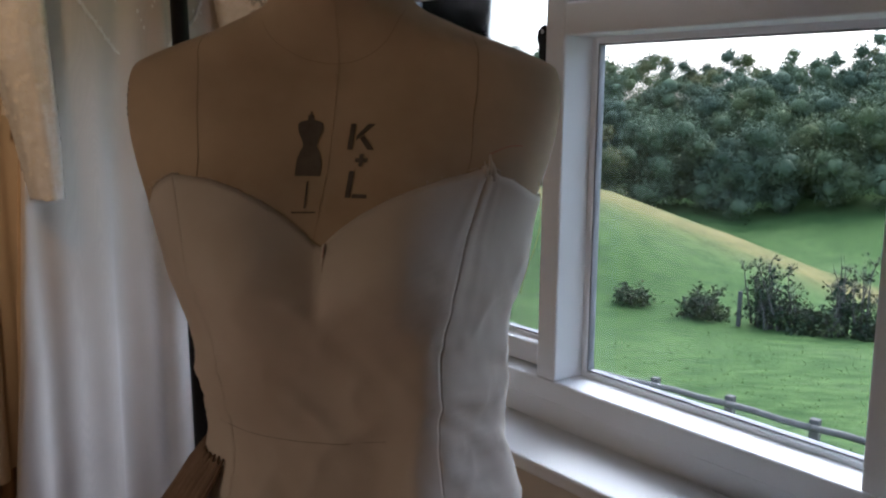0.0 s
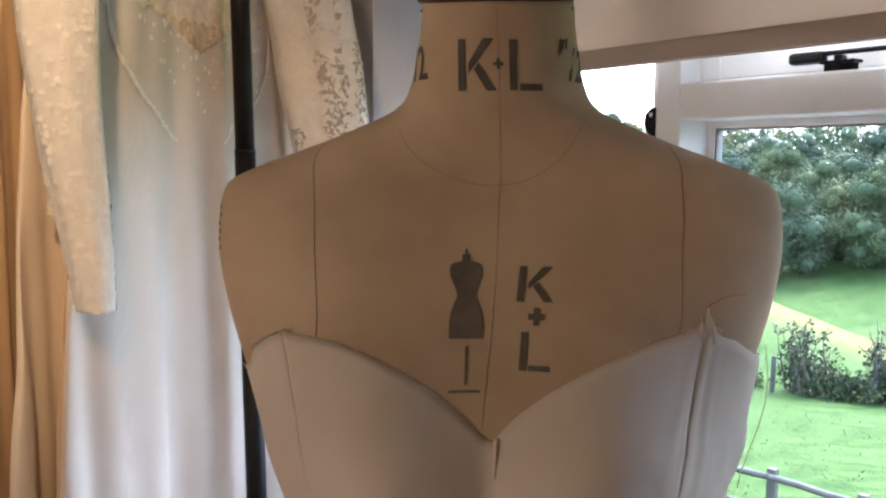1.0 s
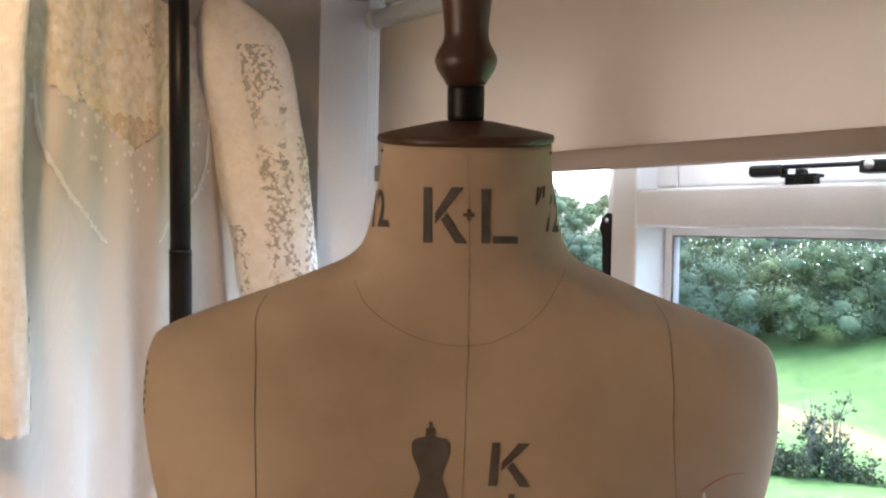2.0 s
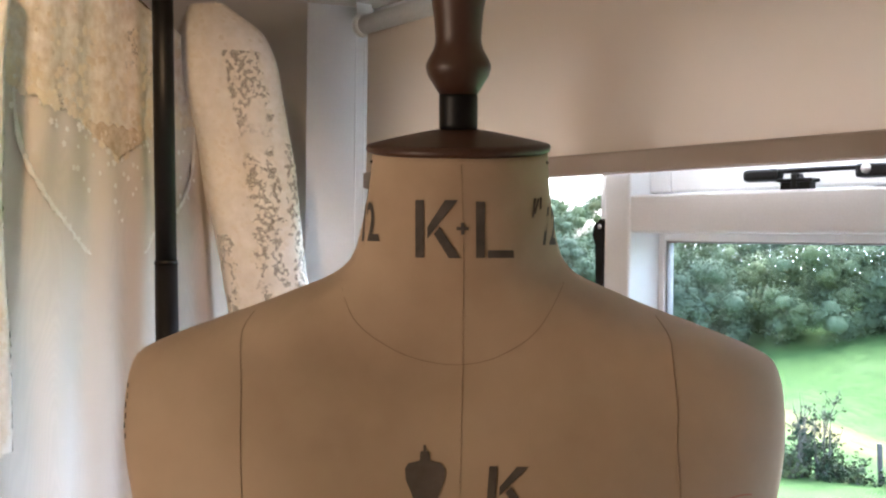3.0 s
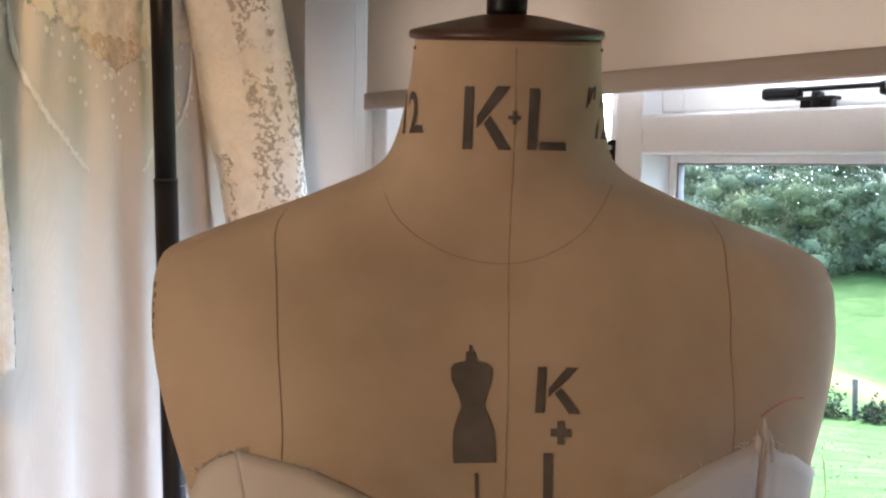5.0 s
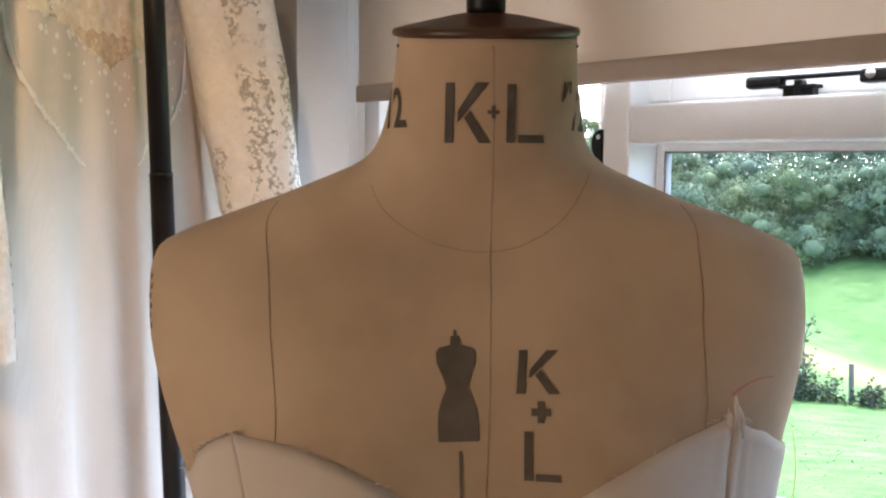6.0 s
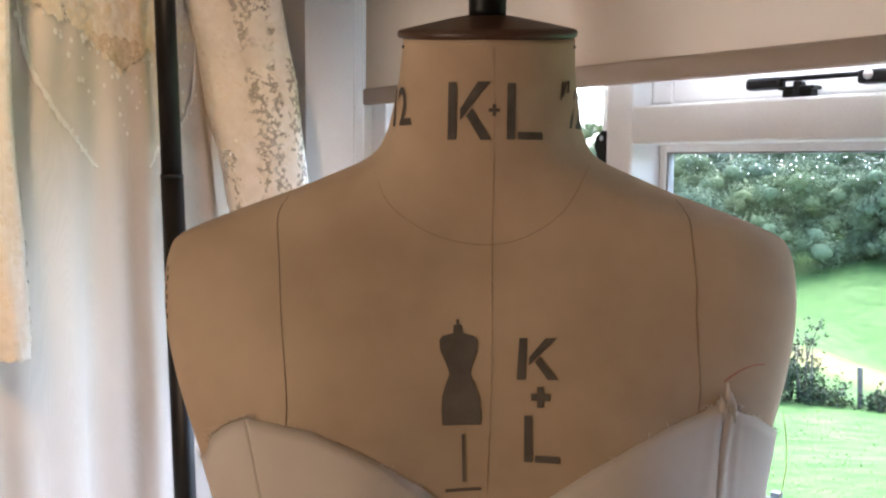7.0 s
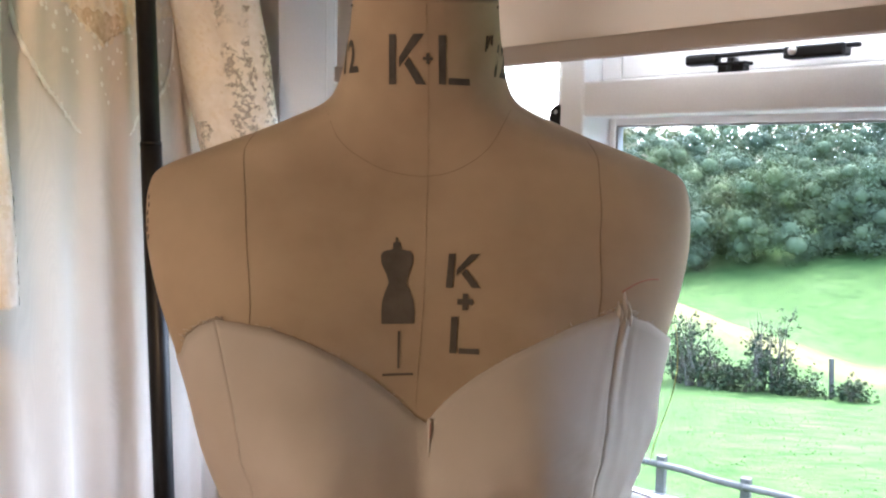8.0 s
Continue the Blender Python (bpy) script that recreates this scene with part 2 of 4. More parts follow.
def prism(points, z0, z1):
    """An upright prism over a plan outline."""
    bm = bmesh.new()
    lo = [bm.verts.new((x, y, z0)) for x, y in points]
    hi = [bm.verts.new((x, y, z1)) for x, y in points]
    n = len(points)
    bm.faces.new(lo[::-1]), bm.faces.new(hi)
    for i in range(n):
        bm.faces.new((lo[i], lo[(i + 1) % n], hi[(i + 1) % n], hi[i]))
    bmesh.ops.recalc_face_normals(bm, faces=bm.faces)
    return bm


def lathe(profile, segs=32, cx=0.0, cy=0.0):
    """Verts and faces of a turned shape from (radius, height) pairs."""
    vs, fs = [], []
    for r, z in profile:
        for k in range(segs):
            a = 2 * math.pi * k / segs
            vs.append((cx + r * math.cos(a), cy + r * math.sin(a), z))
    for j in range(len(profile) - 1):
        for k in range(segs):
            k2 = (k + 1) % segs
            fs.append((j * segs + k, j * segs + k2, (j + 1) * segs + k2, (j + 1) * segs + k))
    fs.append(tuple(range(segs))[::-1])
    fs.append(tuple((len(profile) - 1) * segs + k for k in range(segs)))
    return vs, fs


def tube(path, radius, segs=6):
    """Verts and faces of a round cord along a path of points; radius may taper as a list."""
    vs, fs = [], []
    n = len(path)
    rads = radius if isinstance(radius, list) else [radius] * n
    for i, p in enumerate(path):
        p = Vector(p)
        d = (Vector(path[min(i + 1, n - 1)]) - Vector(path[max(i - 1, 0)])).normalized()
        e = d.cross(Vector((0, 0, 1)))
        e = d.cross(Vector((0, 1, 0))).normalized() if e.length < 0.15 else e.normalized()
        f = d.cross(e)
        for k in range(segs):
            a = 2 * math.pi * k / segs
            vs.append(p + (e * math.cos(a) + f * math.sin(a)) * rads[i])
    for j in range(n - 1):
        for k in range(segs):
            k2 = (k + 1) % segs
            fs.append((j * segs + k, j * segs + k2, (j + 1) * segs + k2, (j + 1) * segs + k))
    fs.append(tuple(range(segs))[::-1])
    fs.append(tuple((n - 1) * segs + k for k in range(segs)))
    return vs, fs


def tube_part(name, path, radius, mat, parent=None, label="", segs=10):
    vs, fs = tube(path, radius, segs)
    return link(name, mesh_from(name, vs, fs, mat), parent, label)


def lerp_table(table, x):
    xs = [r[0] for r in table]
    cols = list(zip(*table))[1:]
    return [float(np.interp(x, xs, c)) for c in cols]


# ---- the room: plan axes of the window wall ----
# local x runs along the wall, local y outwards, origin on the window frame's face
ROOM = Matrix.Translation((0.206, 0.883, 0)) @ Matrix.Rotation(radians(-45), 4, "Z")
HEAD, SILL = 1.935, 0.70
CEIL = 2.25


def room_part(name, bm, mat, label="", category="", kind="structure"):
    ob = part(name, bm, mat)
    ob.matrix_world = ROOM
    return tagged(ob, label, category, "", kind)


room_part("wall_window_left", prism([(-2.7, -0.132), (-0.742, -0.132), (-0.690, 0.0), (-0.690, 0.17), (-2.7, 0.17)], 0, CEIL), REVEAL, "white painted plaster wall beside the window", "wall")
room_part("wall_window_right", prism([(1.315, 0.0), (1.367, -0.132), (2.7, -0.132), (2.7, 0.17), (1.315, 0.17)], 0, CEIL), REVEAL, "white painted plaster wall beside the window", "wall")
room_part("wall_window_below", prism([(-0.742, -0.132), (1.367, -0.132), (1.315, 0.0), (1.315, 0.17), (-0.690, 0.17), (-0.690, 0.0)], 0, SILL - 0.03), WALL, "cream painted wall under the window sill", "wall")
room_part("wall_window_above", prism([(-0.742, -0.132), (1.367, -0.132), (1.315, 0.0), (1.315, 0.17), (-0.690, 0.17), (-0.690, 0.0)], HEAD, CEIL), WALL, "cream painted wall over the window head", "wall")
room_part("wall_left", box(-2.85, -2.7, -3.6, 0.17, 0, CEIL), WALL, "cream painted plain side wall", "wall")
room_part("wall_right", box(2.7, 2.85, -3.6, 0.17, 0, CEIL), WALL, "cream painted plain side wall", "wall")
room_part("wall_back", box(-2.85, 2.85, -3.75, -3.6, 0, CEIL), WALL, "cream painted plain back wall", "wall")
room_part("floor", box(-2.85, 2.85, -3.75, 0.17, -0.15, 0.0), FLOOR, "brown wooden floor of the sewing room", "floor")
room_part("ceiling", box(-2.85, 2.85, -3.75, 0.17, CEIL, CEIL + 0.15), WALL, "cream painted flat ceiling", "ceiling")

room_part("wall_lower_storey", box(-2.85, 2.85, -3.75, 0.168, -4.2, -0.152), REVEAL, "white rendered lower storey of the house", "wall")

# ---- window ----
window = tagged(new("window_1"), "white painted timber window with fanlight and rain-flecked panes", "window", "", "structure")
window.matrix_world = ROOM
Z0, Z1, T0, T1, ZT = 0.747, 0.792, 1.458, 1.517, 1.89
part("bottom_rail", box(-0.690, 1.315, 0.0, 0.11, Z0, Z1, 0.004), PAINT, window)
part("bottom_sub_frame", box(-0.690, 1.315, 0.012, 0.11, SILL - 0.03, Z0 - 0.0015, 0.003), PAINT, window)
part("head_rail", box(-0.690, 1.315, 0.0, 0.11, ZT, HEAD, 0.004), PAINT, window)
part("mullion", box(-0.051, 0.0, 0.001, 0.109, Z1, ZT, 0.004), PAINT, window)
part("left_stile", box(-0.690, -0.640, 0.001, 0.109, Z1, ZT, 0.004), PAINT, window)
part("mullion", box(0.625, 0.676, 0.001, 0.109, Z1, ZT, 0.004), PAINT, window)
part("right_stile", box(1.265, 1.315, 0.001, 0.109, Z1, ZT, 0.004), PAINT, window)
part("transom", box(0.0, 0.625, 0.002, 0.108, T0, T1, 0.004), PAINT, window)


def glazed(name, x0, x1, z0, z1, y, bead, parent):
    """A pane with its beads and gaskets."""
    for nm, b in (("bead", (x0, x0 + bead, y - 0.012, y + 0.012, z0, z1)), ("bead", (x1 - bead, x1, y - 0.012, y + 0.012, z0, z1)),
                  ("bead", (x0 + bead, x1 - bead, y - 0.012, y + 0.012, z0, z0 + bead)), ("bead", (x0 + bead, x1 - bead, y - 0.012, y + 0.012, z1 - bead, z1))):
        part(nm, box(*b, 0.002), PAINT, parent)
    g = 0.003
    for b in ((x0 + bead, x0 + bead + g, z0 + bead, z1 - bead), (x1 - bead - g, x1 - bead, z0 + bead, z1 - bead),
              (x0 + bead + g, x1 - bead - g, z0 + bead, z0 + bead + g), (x0 + bead + g, x1 - bead - g, z1 - bead - g, z1 - bead)):
        part("gasket", box(b[0], b[1], y - 0.008, y + 0.008, b[2], b[3]), RUBBER, parent, "dark rubber gasket")
    p = part(name, box(x0 + bead, x1 - bead, y - 0.002, y + 0.002, z0 + bead, z1 - bead), GLASS, parent, "clear window glass")
    p.visible_shadow = False
    return p


main_pane = glazed("pane", 0.0, 0.625, Z1, T0, 0.088, 0.012, window)
# side casement: its sash stands inside the frame
sash = part("casement_sash", box(-0.640, -0.595, 0.045, 0.10, Z1 + 0.003, ZT, 0.004), PAINT, window, "white painted opening sash")
for b in ((-0.096, -0.051, Z1 + 0.003, ZT), (-0.595, -0.096, Z1 + 0.003, Z1 + 0.05), (-0.595, -0.096, ZT - 0.05, ZT)):
    part("sash_rail", box(b[0], b[1], 0.045, 0.10, b[2], b[3], 0.004), PAINT, window)
glazed("pane", -0.595, -0.096, Z1 + 0.05, ZT - 0.05, 0.078, 0.010, window)
part("casement_sash", box(1.220, 1.265, 0.045, 0.10, Z1 + 0.003, ZT, 0.004), PAINT, window, "white painted opening sash")
for b in ((0.676, 0.721, Z1 + 0.003, ZT), (0.721, 1.220, Z1 + 0.003, Z1 + 0.05), (0.721, 1.220, ZT - 0.05, ZT)):
    part("sash_rail", box(b[0], b[1], 0.045, 0.10, b[2], b[3], 0.004), PAINT, window)
glazed("pane", 0.721, 1.220, Z1 + 0.05, ZT - 0.05, 0.078, 0.010, window)
# fanlight
for b in ((0.0, 0.04, T1 + 0.004, ZT), (0.585, 0.625, T1 + 0.004, ZT), (0.04, 0.585, T1 + 0.004, T1 + 0.045), (0.04, 0.585, ZT - 0.04, ZT)):
    part("fanlight_rail", box(b[0], b[1], 0.05, 0.10, b[2], b[3], 0.004), PAINT, window)
glazed("pane", 0.04, 0.585, T1 + 0.045, ZT - 0.04, 0.08, 0.010, window)

# sill board
sill = part("window_sill", box(-0.80, 1.42, -0.150, 0.012, SILL - 0.028, SILL, 0.006), PAINT)
sill.matrix_world = ROOM
tagged(sill, "white painted window sill board below the panes", "window sill", "", "structure")

# fanlight stay
stay = tagged(new("window_stay"), "black metal casement stay on the fanlight's lower rail", "window stay")
stay.matrix_world = ROOM @ pose(0.0, 0.0, T1)
part("stay_bar", box(0.205, 0.46, 0.004, 0.014, 0.022, 0.029, 0.003), BLACK, stay)
part("stay_handle", box(0.195, 0.250, 0.0, 0.020, 0.012, 0.030, 0.006), BLACK, stay)
part("stay_peg", box(0.266, 0.278, 0.002, 0.020, 0.0, 0.022, 0.003), BLACK, stay)
part("peg_plate", box(0.245, 0.297, 0.002, 0.026, 0.010, 0.015, 0.0015), BLACK, stay)
part("peg_block", box(0.25, 0.292, 0.006, 0.024, 0.0, 0.0105, 0.001), BLACK, stay)
part("stay_bracket", box(0.355, 0.442, -0.002, 0.024, 0.012, 0.030, 0.004), BLACK, stay)
vs, fs = lathe([(0.0015, -0.004), (0.006, -0.003), (0.0065, 0.0)], 14)
scr = link("screw", mesh_from("screw", vs, fs, STEEL), stay, "bright steel screw")
scr.matrix_local = pose(0.370, -0.0025, 0.023, -90, 0, 0) @ pose(0, 0, 0, 180, 0, 0)

# casement handle
bm = bmesh.new()
outline = [(0.0, -0.085), (-0.014, -0.08), (-0.016, 0.0), (-0.022, 0.015), (-0.019, 0.030), (-0.006, 0.040), (0.0, 0.040)]
lo = [bm.verts.new((x, 0.0, z)) for x, z in outline]
hi = [bm.verts.new((x, 0.022, z)) for x, z in outline]
bm.faces.new(lo), bm.faces.new(hi[::-1])
for i in range(len(outline)):
    j = (i + 1) % len(outline)
    bm.faces.new((lo[i], hi[i], hi[j], lo[j]))
bmesh.ops.recalc_face_normals(bm, faces=bm.faces)
handle = part("casement_fastener", bm, BLACK, window, "black metal casement fastener")
handle.matrix_local = pose(-0.052, 0.0, 1.44)
vs, fs = lathe([(0.001, -0.003), (0.0035, -0.002), (0.004, 0.0)], 12)
scr = link("screw", mesh_from("screw", vs, fs, STEEL), handle, "bright steel screw")
scr.matrix_local = pose(-0.007, -0.0005, 0.028, -90, 0, 0) @ pose(0, 0, 0, 180, 0, 0)

# roller blind
BD = -0.040
BZ0, BZ1, BX0, BX1 = 1.547, 1.882, -0.665, 1.293
blind = tagged(new("roller_blind"), "cream cloth roller blind half drawn over the window", "roller blind")
blind.matrix_world = ROOM
vs, fs = [], []
NX, NZ = 90, 14
for j in range(NZ + 1):
    for i in range(NX + 1):
        x = BX0 + 0.012 + (BX1 - BX0 - 0.024) * i / NX
        z = BZ0 + 0.024 + (BZ1 - BZ0 - 0.03) * j / NZ
        vs.append((x, BD + 0.0025 * math.sin(x * 5.0 + 0.6) * (1 - j / NZ) + 0.0012 * noise.noise((x * 6, z * 6, 3)), z))
nv = len(vs)
vs += [(x, y + 0.0012, z) for x, y, z in vs]
for j in range(NZ):
    for i in range(NX):
        a = j * (NX + 1) + i
        fs.append((a, a + 1, a + NX + 2, a + NX + 1))
        fs.append((a + nv, a + NX + 1 + nv, a + NX + 2 + nv, a + 1 + nv))
link("blind_cloth", mesh_from("blind_cloth", vs, fs, BLIND), blind)
part("bottom_bar", box(BX0 + 0.012, BX1 - 0.012, BD - 0.010, BD + 0.006, BZ0, BZ0 + 0.034, 0.004), BAR, blind, "cloth-covered bottom bar", True)
vs, fs = lathe([(0.019, BX0 + 0.012), (0.019, BX1 - 0.012)], 24)
link("roller_tube", mesh_from("roller_tube", [(z, y + BD - 0.008, -x + BZ1 + 0.004) for x, y, z in vs], fs, PLASTIC), blind)
for x0 in (BX0 - 0.003, BX1 - 0.014):
    vs, fs = lathe([(0.016, x0), (0.024, x0 + 0.003), (0.024, x0 + 0.014), (0.016, x0 + 0.017)], 24)
    link("end_cap", mesh_from("end_cap", [(z, y + BD - 0.008, -x + BZ1 + 0.004) for x, y, z in vs], fs, PLASTIC), blind, "white plastic roller end")
    part("bracket", box(x0 - 0.003, x0 + 0.001, BD - 0.02, BD + 0.02, BZ1 - 0.015, HEAD + 0.001, 0.002), PLASTIC, blind)
for dy in (-0.012, 0.010):
    vs, fs = [], []
    for k in range(110):
        z = BZ1 - 0.012 - k * 0.0048
        v2, f2 = lathe([(0.0006, z - 0.0017), (0.0016, z - 0.0009), (0.0016, z + 0.0009), (0.0006, z + 0.0017)], 6, BX0 + 0.004, BD - 0.012 + dy)
        fs += [tuple(i + len(vs) for i in f) for f in f2]
        vs += v2
    link("pull_chain", mesh_from("pull_chain", vs, fs, PLASTIC), blind, "white beaded pull chain")

# ---- dress form ----
# height, half width, front at the middle, back, roundness, bust swell
FORM = [
    (0.76, 0.15, -0.07, 0.125, 2.2, 0.0), (0.8, 0.175, -0.085, 0.14, 2.2, 0.0), (0.88, 0.165, -0.08, 0.135, 2.2, 0.0),
    (0.95, 0.143, -0.066, 0.11, 2.2, 0.0), (1.0, 0.128, -0.058, 0.092, 2.2, 0.0), (1.03, 0.126, -0.058, 0.09, 2.2, 0.002),
    (1.07, 0.133, -0.064, 0.095, 2.2, 0.013), (1.11, 0.143, -0.074, 0.102, 2.2, 0.023), (1.15, 0.158, -0.088, 0.11, 2.3, 0.032),
    (1.18, 0.17, -0.096, 0.116, 2.3, 0.036), (1.21, 0.18, -0.093, 0.12, 2.4, 0.03), (1.25, 0.196, -0.066, 0.124, 2.6, 0.018),
    (1.28, 0.2062, -0.047, 0.126, 2.8, 0.008), (1.314, 0.2139, -0.031, 0.127, 3.0, 0.003), (1.345, 0.216, -0.016, 0.127, 3.0, 0.0),
    (1.36, 0.2139, -0.008, 0.126, 2.9, 0.0), (1.37, 0.2088, -0.004, 0.124, 2.7, 0.0), (1.378, 0.1938, -0.004, 0.122, 2.5, 0.0),
    (1.39, 0.1632, -0.008, 0.12, 2.3, 0.0), (1.402, 0.13, -0.013, 0.118, 2.1, 0.0), (1.413, 0.103, -0.018, 0.113, 2.0, 0.0),
    (1.422, 0.082, -0.022, 0.107, 2.0, 0.0), (1.43, 0.0715, -0.026, 0.1, 2.0, 0.0), (1.44, 0.0655, -0.03, 0.092, 2.0, 0.0),
    (1.452, 0.0615, -0.036, 0.082, 2.0, 0.0), (1.475, 0.0565, -0.046, 0.066, 2.0, 0.0), (1.5, 0.0535, -0.0535, 0.0535, 2.0, 0.0)]
SHIFT = [(0.76, 0.02), (1.2, 0.03), (1.345, 0.052), (1.40, 0.052), (1.43, 0.040), (1.46, 0.018), (1.5, 0.0)]


def smooth_table(table, x):
    """Cubic interpolation through table rows."""
    xs = [r[0] for r in table]
    x = min(max(x, xs[0]), xs[-1])
    i = max(k for k in range(len(xs) - 1) if xs[k] <= x)
    p0, p1, p2, p3 = table[max(i - 1, 0)], table[i], table[i + 1], table[min(i + 2, len(xs) - 1)]
    h = p2[0] - p1[0]
    t = (x - p1[0]) / h
    res = []
    for c in range(1, len(p1)):
        m1 = (p2[c] - p0[c]) / max(p2[0] - p0[0], 1e-6) * h
        m2 = (p3[c] - p1[c]) / max(p3[0] - p1[0], 1e-6) * h
        res.append((2 * t**3 - 3 * t**2 + 1) * p1[c] + (t**3 - 2 * t**2 + t) * m1 + (3 * t**2 - 2 * t**3) * p2[c] + (t**3 - t**2) * m2)
    return res


TURN = Matrix.Translation((0.004, -0.03, 0)) @ Matrix.Rotation(radians(5.5), 4, "Z") @ Matrix.Translation((-0.004, 0.03, 0))
UNTURN = TURN.inverted()


def turned(p):
    return TURN @ p


def form_point(a, z, out=0.0):
    """A point of the form's surface: angle a (0 right, -pi/2 front), height z, pushed out."""
    hw, yf, yb, n, swell = smooth_table(FORM, z)
    yc = lerp_table(SHIFT, z)[0]
    hw, yf, yb = hw + out, yf - out, yb + out
    c, s = math.cos(a), math.sin(a)
    x = hw * math.copysign(abs(c) ** (2 / n), c)
    y = yc + ((yb - yc) if s > 0 else (yc - yf)) * math.copysign(abs(s) ** (2 / n), s)
    if s < 0:
        y -= swell * (math.exp(-((math.sqrt(x * x + 0.0005) - 0.078) / 0.052) ** 2) - 0.05)
    z += 0.18 * y * min(1, max(0, (z - 1.43) / 0.07))
    return turned(Vector((x + 0.004, y, z)))


form_vs, form_fs, form_ms = [], [], []


def add_mesh(vs, fs, mat):
    o = len(form_vs)
    form_vs.extend(Vector(v) for v in vs)
    form_fs.extend(tuple(i + o for i in f) for f in fs)
    form_ms.extend([mat] * len(fs))


SEG = 128
zs = [0.76 + 0.012 * i for i in range(46)] + [1.312 + 0.004 * i for i in range(48)]
zs[-1] = 1.5
ring_vs = [form_point(2 * math.pi * k / SEG, z) for z in zs for k in range(SEG)]
ring_fs = [(j * SEG + k, j * SEG + (k + 1) % SEG, (j + 1) * SEG + (k + 1) % SEG, (j + 1) * SEG + k) for j in range(len(zs) - 1) for k in range(SEG)]
ring_fs += [tuple(range(SEG))[::-1], tuple((len(zs) - 1) * SEG + k for k in range(SEG))]
add_mesh(ring_vs, ring_fs, 0)
from mathutils.bvhtree import BVHTree
form_tree = BVHTree.FromPolygons([tuple(v) for v in ring_vs], ring_fs[:-2])


def on_front(x, z, lift=0.0006):
    hit, nrm, _, _ = form_tree.ray_cast(Vector((x, -0.6, z)), Vector((0, 1, 0)))
    return hit + (nrm if nrm.y < 0 else -nrm) * lift if hit else Vector((x, 0, z))


def on_turned_front(x, z, lift=0.0006):
    d = TURN.to_3x3() @ Vector((0, 1, 0))
    hit, nrm, _, _ = form_tree.ray_cast(turned(Vector((x, -0.6, z))), d)
    return hit - d * lift if hit else turned(Vector((x, 0, z)))


def on_side(x, y, z, lift=0.0006):
    """Straight in towards the neck's axis from (x, y)."""
    d = Vector((0.004 - x, 0.01 - y, 0)).normalized()
    hit, nrm, _, _ = form_tree.ray_cast(Vector((x, y, z)) - d * 0.3, d)
    return hit - d * lift if hit else Vector((x, y, z))


def front_quad(corners, mat, n=8, lift=0.0006, place=on_front):
    """A patch with four corners (x, z), laid on the cloth."""
    (ax, az), (bx, bz), (cx, cz), (dx, dz) = corners
    vs = []
    for j in range(n + 1):
        for i in range(n + 1):
            u, v = i / n, j / n
            x = (ax * (1 - u) + bx * u) * (1 - v) + (dx * (1 - u) + cx * u) * v
            z = (az * (1 - u) + bz * u) * (1 - v) + (dz * (1 - u) + cz * u) * v
            vs.append(place(x, z, lift))
    add_mesh(vs, [(j * (n + 1) + i, j * (n + 1) + i + 1, (j + 1) * (n + 1) + i + 1, (j + 1) * (n + 1) + i) for j in range(n) for i in range(n)], mat)


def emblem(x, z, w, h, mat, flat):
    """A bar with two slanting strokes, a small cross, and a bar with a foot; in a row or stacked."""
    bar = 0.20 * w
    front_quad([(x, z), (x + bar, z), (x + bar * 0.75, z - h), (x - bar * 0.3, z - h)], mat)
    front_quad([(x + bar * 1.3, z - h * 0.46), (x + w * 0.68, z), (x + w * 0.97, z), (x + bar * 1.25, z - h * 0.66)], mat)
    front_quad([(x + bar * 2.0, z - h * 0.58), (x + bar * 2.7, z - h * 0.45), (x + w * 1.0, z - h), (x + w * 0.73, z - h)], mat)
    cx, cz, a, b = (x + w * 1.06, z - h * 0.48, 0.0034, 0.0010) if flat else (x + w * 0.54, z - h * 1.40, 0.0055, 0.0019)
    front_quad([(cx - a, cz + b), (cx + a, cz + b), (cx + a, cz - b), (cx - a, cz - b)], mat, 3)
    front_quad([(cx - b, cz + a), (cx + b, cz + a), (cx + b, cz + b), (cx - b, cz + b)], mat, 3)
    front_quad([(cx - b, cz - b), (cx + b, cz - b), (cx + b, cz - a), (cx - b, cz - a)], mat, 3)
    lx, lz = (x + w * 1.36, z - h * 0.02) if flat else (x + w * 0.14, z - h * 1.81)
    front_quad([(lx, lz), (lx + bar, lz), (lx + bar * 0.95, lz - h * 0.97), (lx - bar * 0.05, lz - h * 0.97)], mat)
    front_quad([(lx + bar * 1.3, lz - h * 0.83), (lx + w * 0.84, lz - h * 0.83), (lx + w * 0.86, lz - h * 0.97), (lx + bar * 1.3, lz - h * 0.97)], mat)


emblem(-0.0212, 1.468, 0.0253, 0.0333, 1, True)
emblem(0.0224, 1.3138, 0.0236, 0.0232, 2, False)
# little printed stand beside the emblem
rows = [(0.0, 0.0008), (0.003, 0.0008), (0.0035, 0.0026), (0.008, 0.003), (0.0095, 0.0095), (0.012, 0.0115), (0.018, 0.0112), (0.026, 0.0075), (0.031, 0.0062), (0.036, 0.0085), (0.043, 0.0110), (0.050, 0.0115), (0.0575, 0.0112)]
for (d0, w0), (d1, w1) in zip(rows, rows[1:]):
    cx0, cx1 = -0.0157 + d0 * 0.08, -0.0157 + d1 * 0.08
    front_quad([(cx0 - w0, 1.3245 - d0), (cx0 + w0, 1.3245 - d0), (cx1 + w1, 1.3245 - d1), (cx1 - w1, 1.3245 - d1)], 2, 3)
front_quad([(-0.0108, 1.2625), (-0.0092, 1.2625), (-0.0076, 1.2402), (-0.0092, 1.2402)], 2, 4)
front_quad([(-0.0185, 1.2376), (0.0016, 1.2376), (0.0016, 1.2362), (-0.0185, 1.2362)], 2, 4)


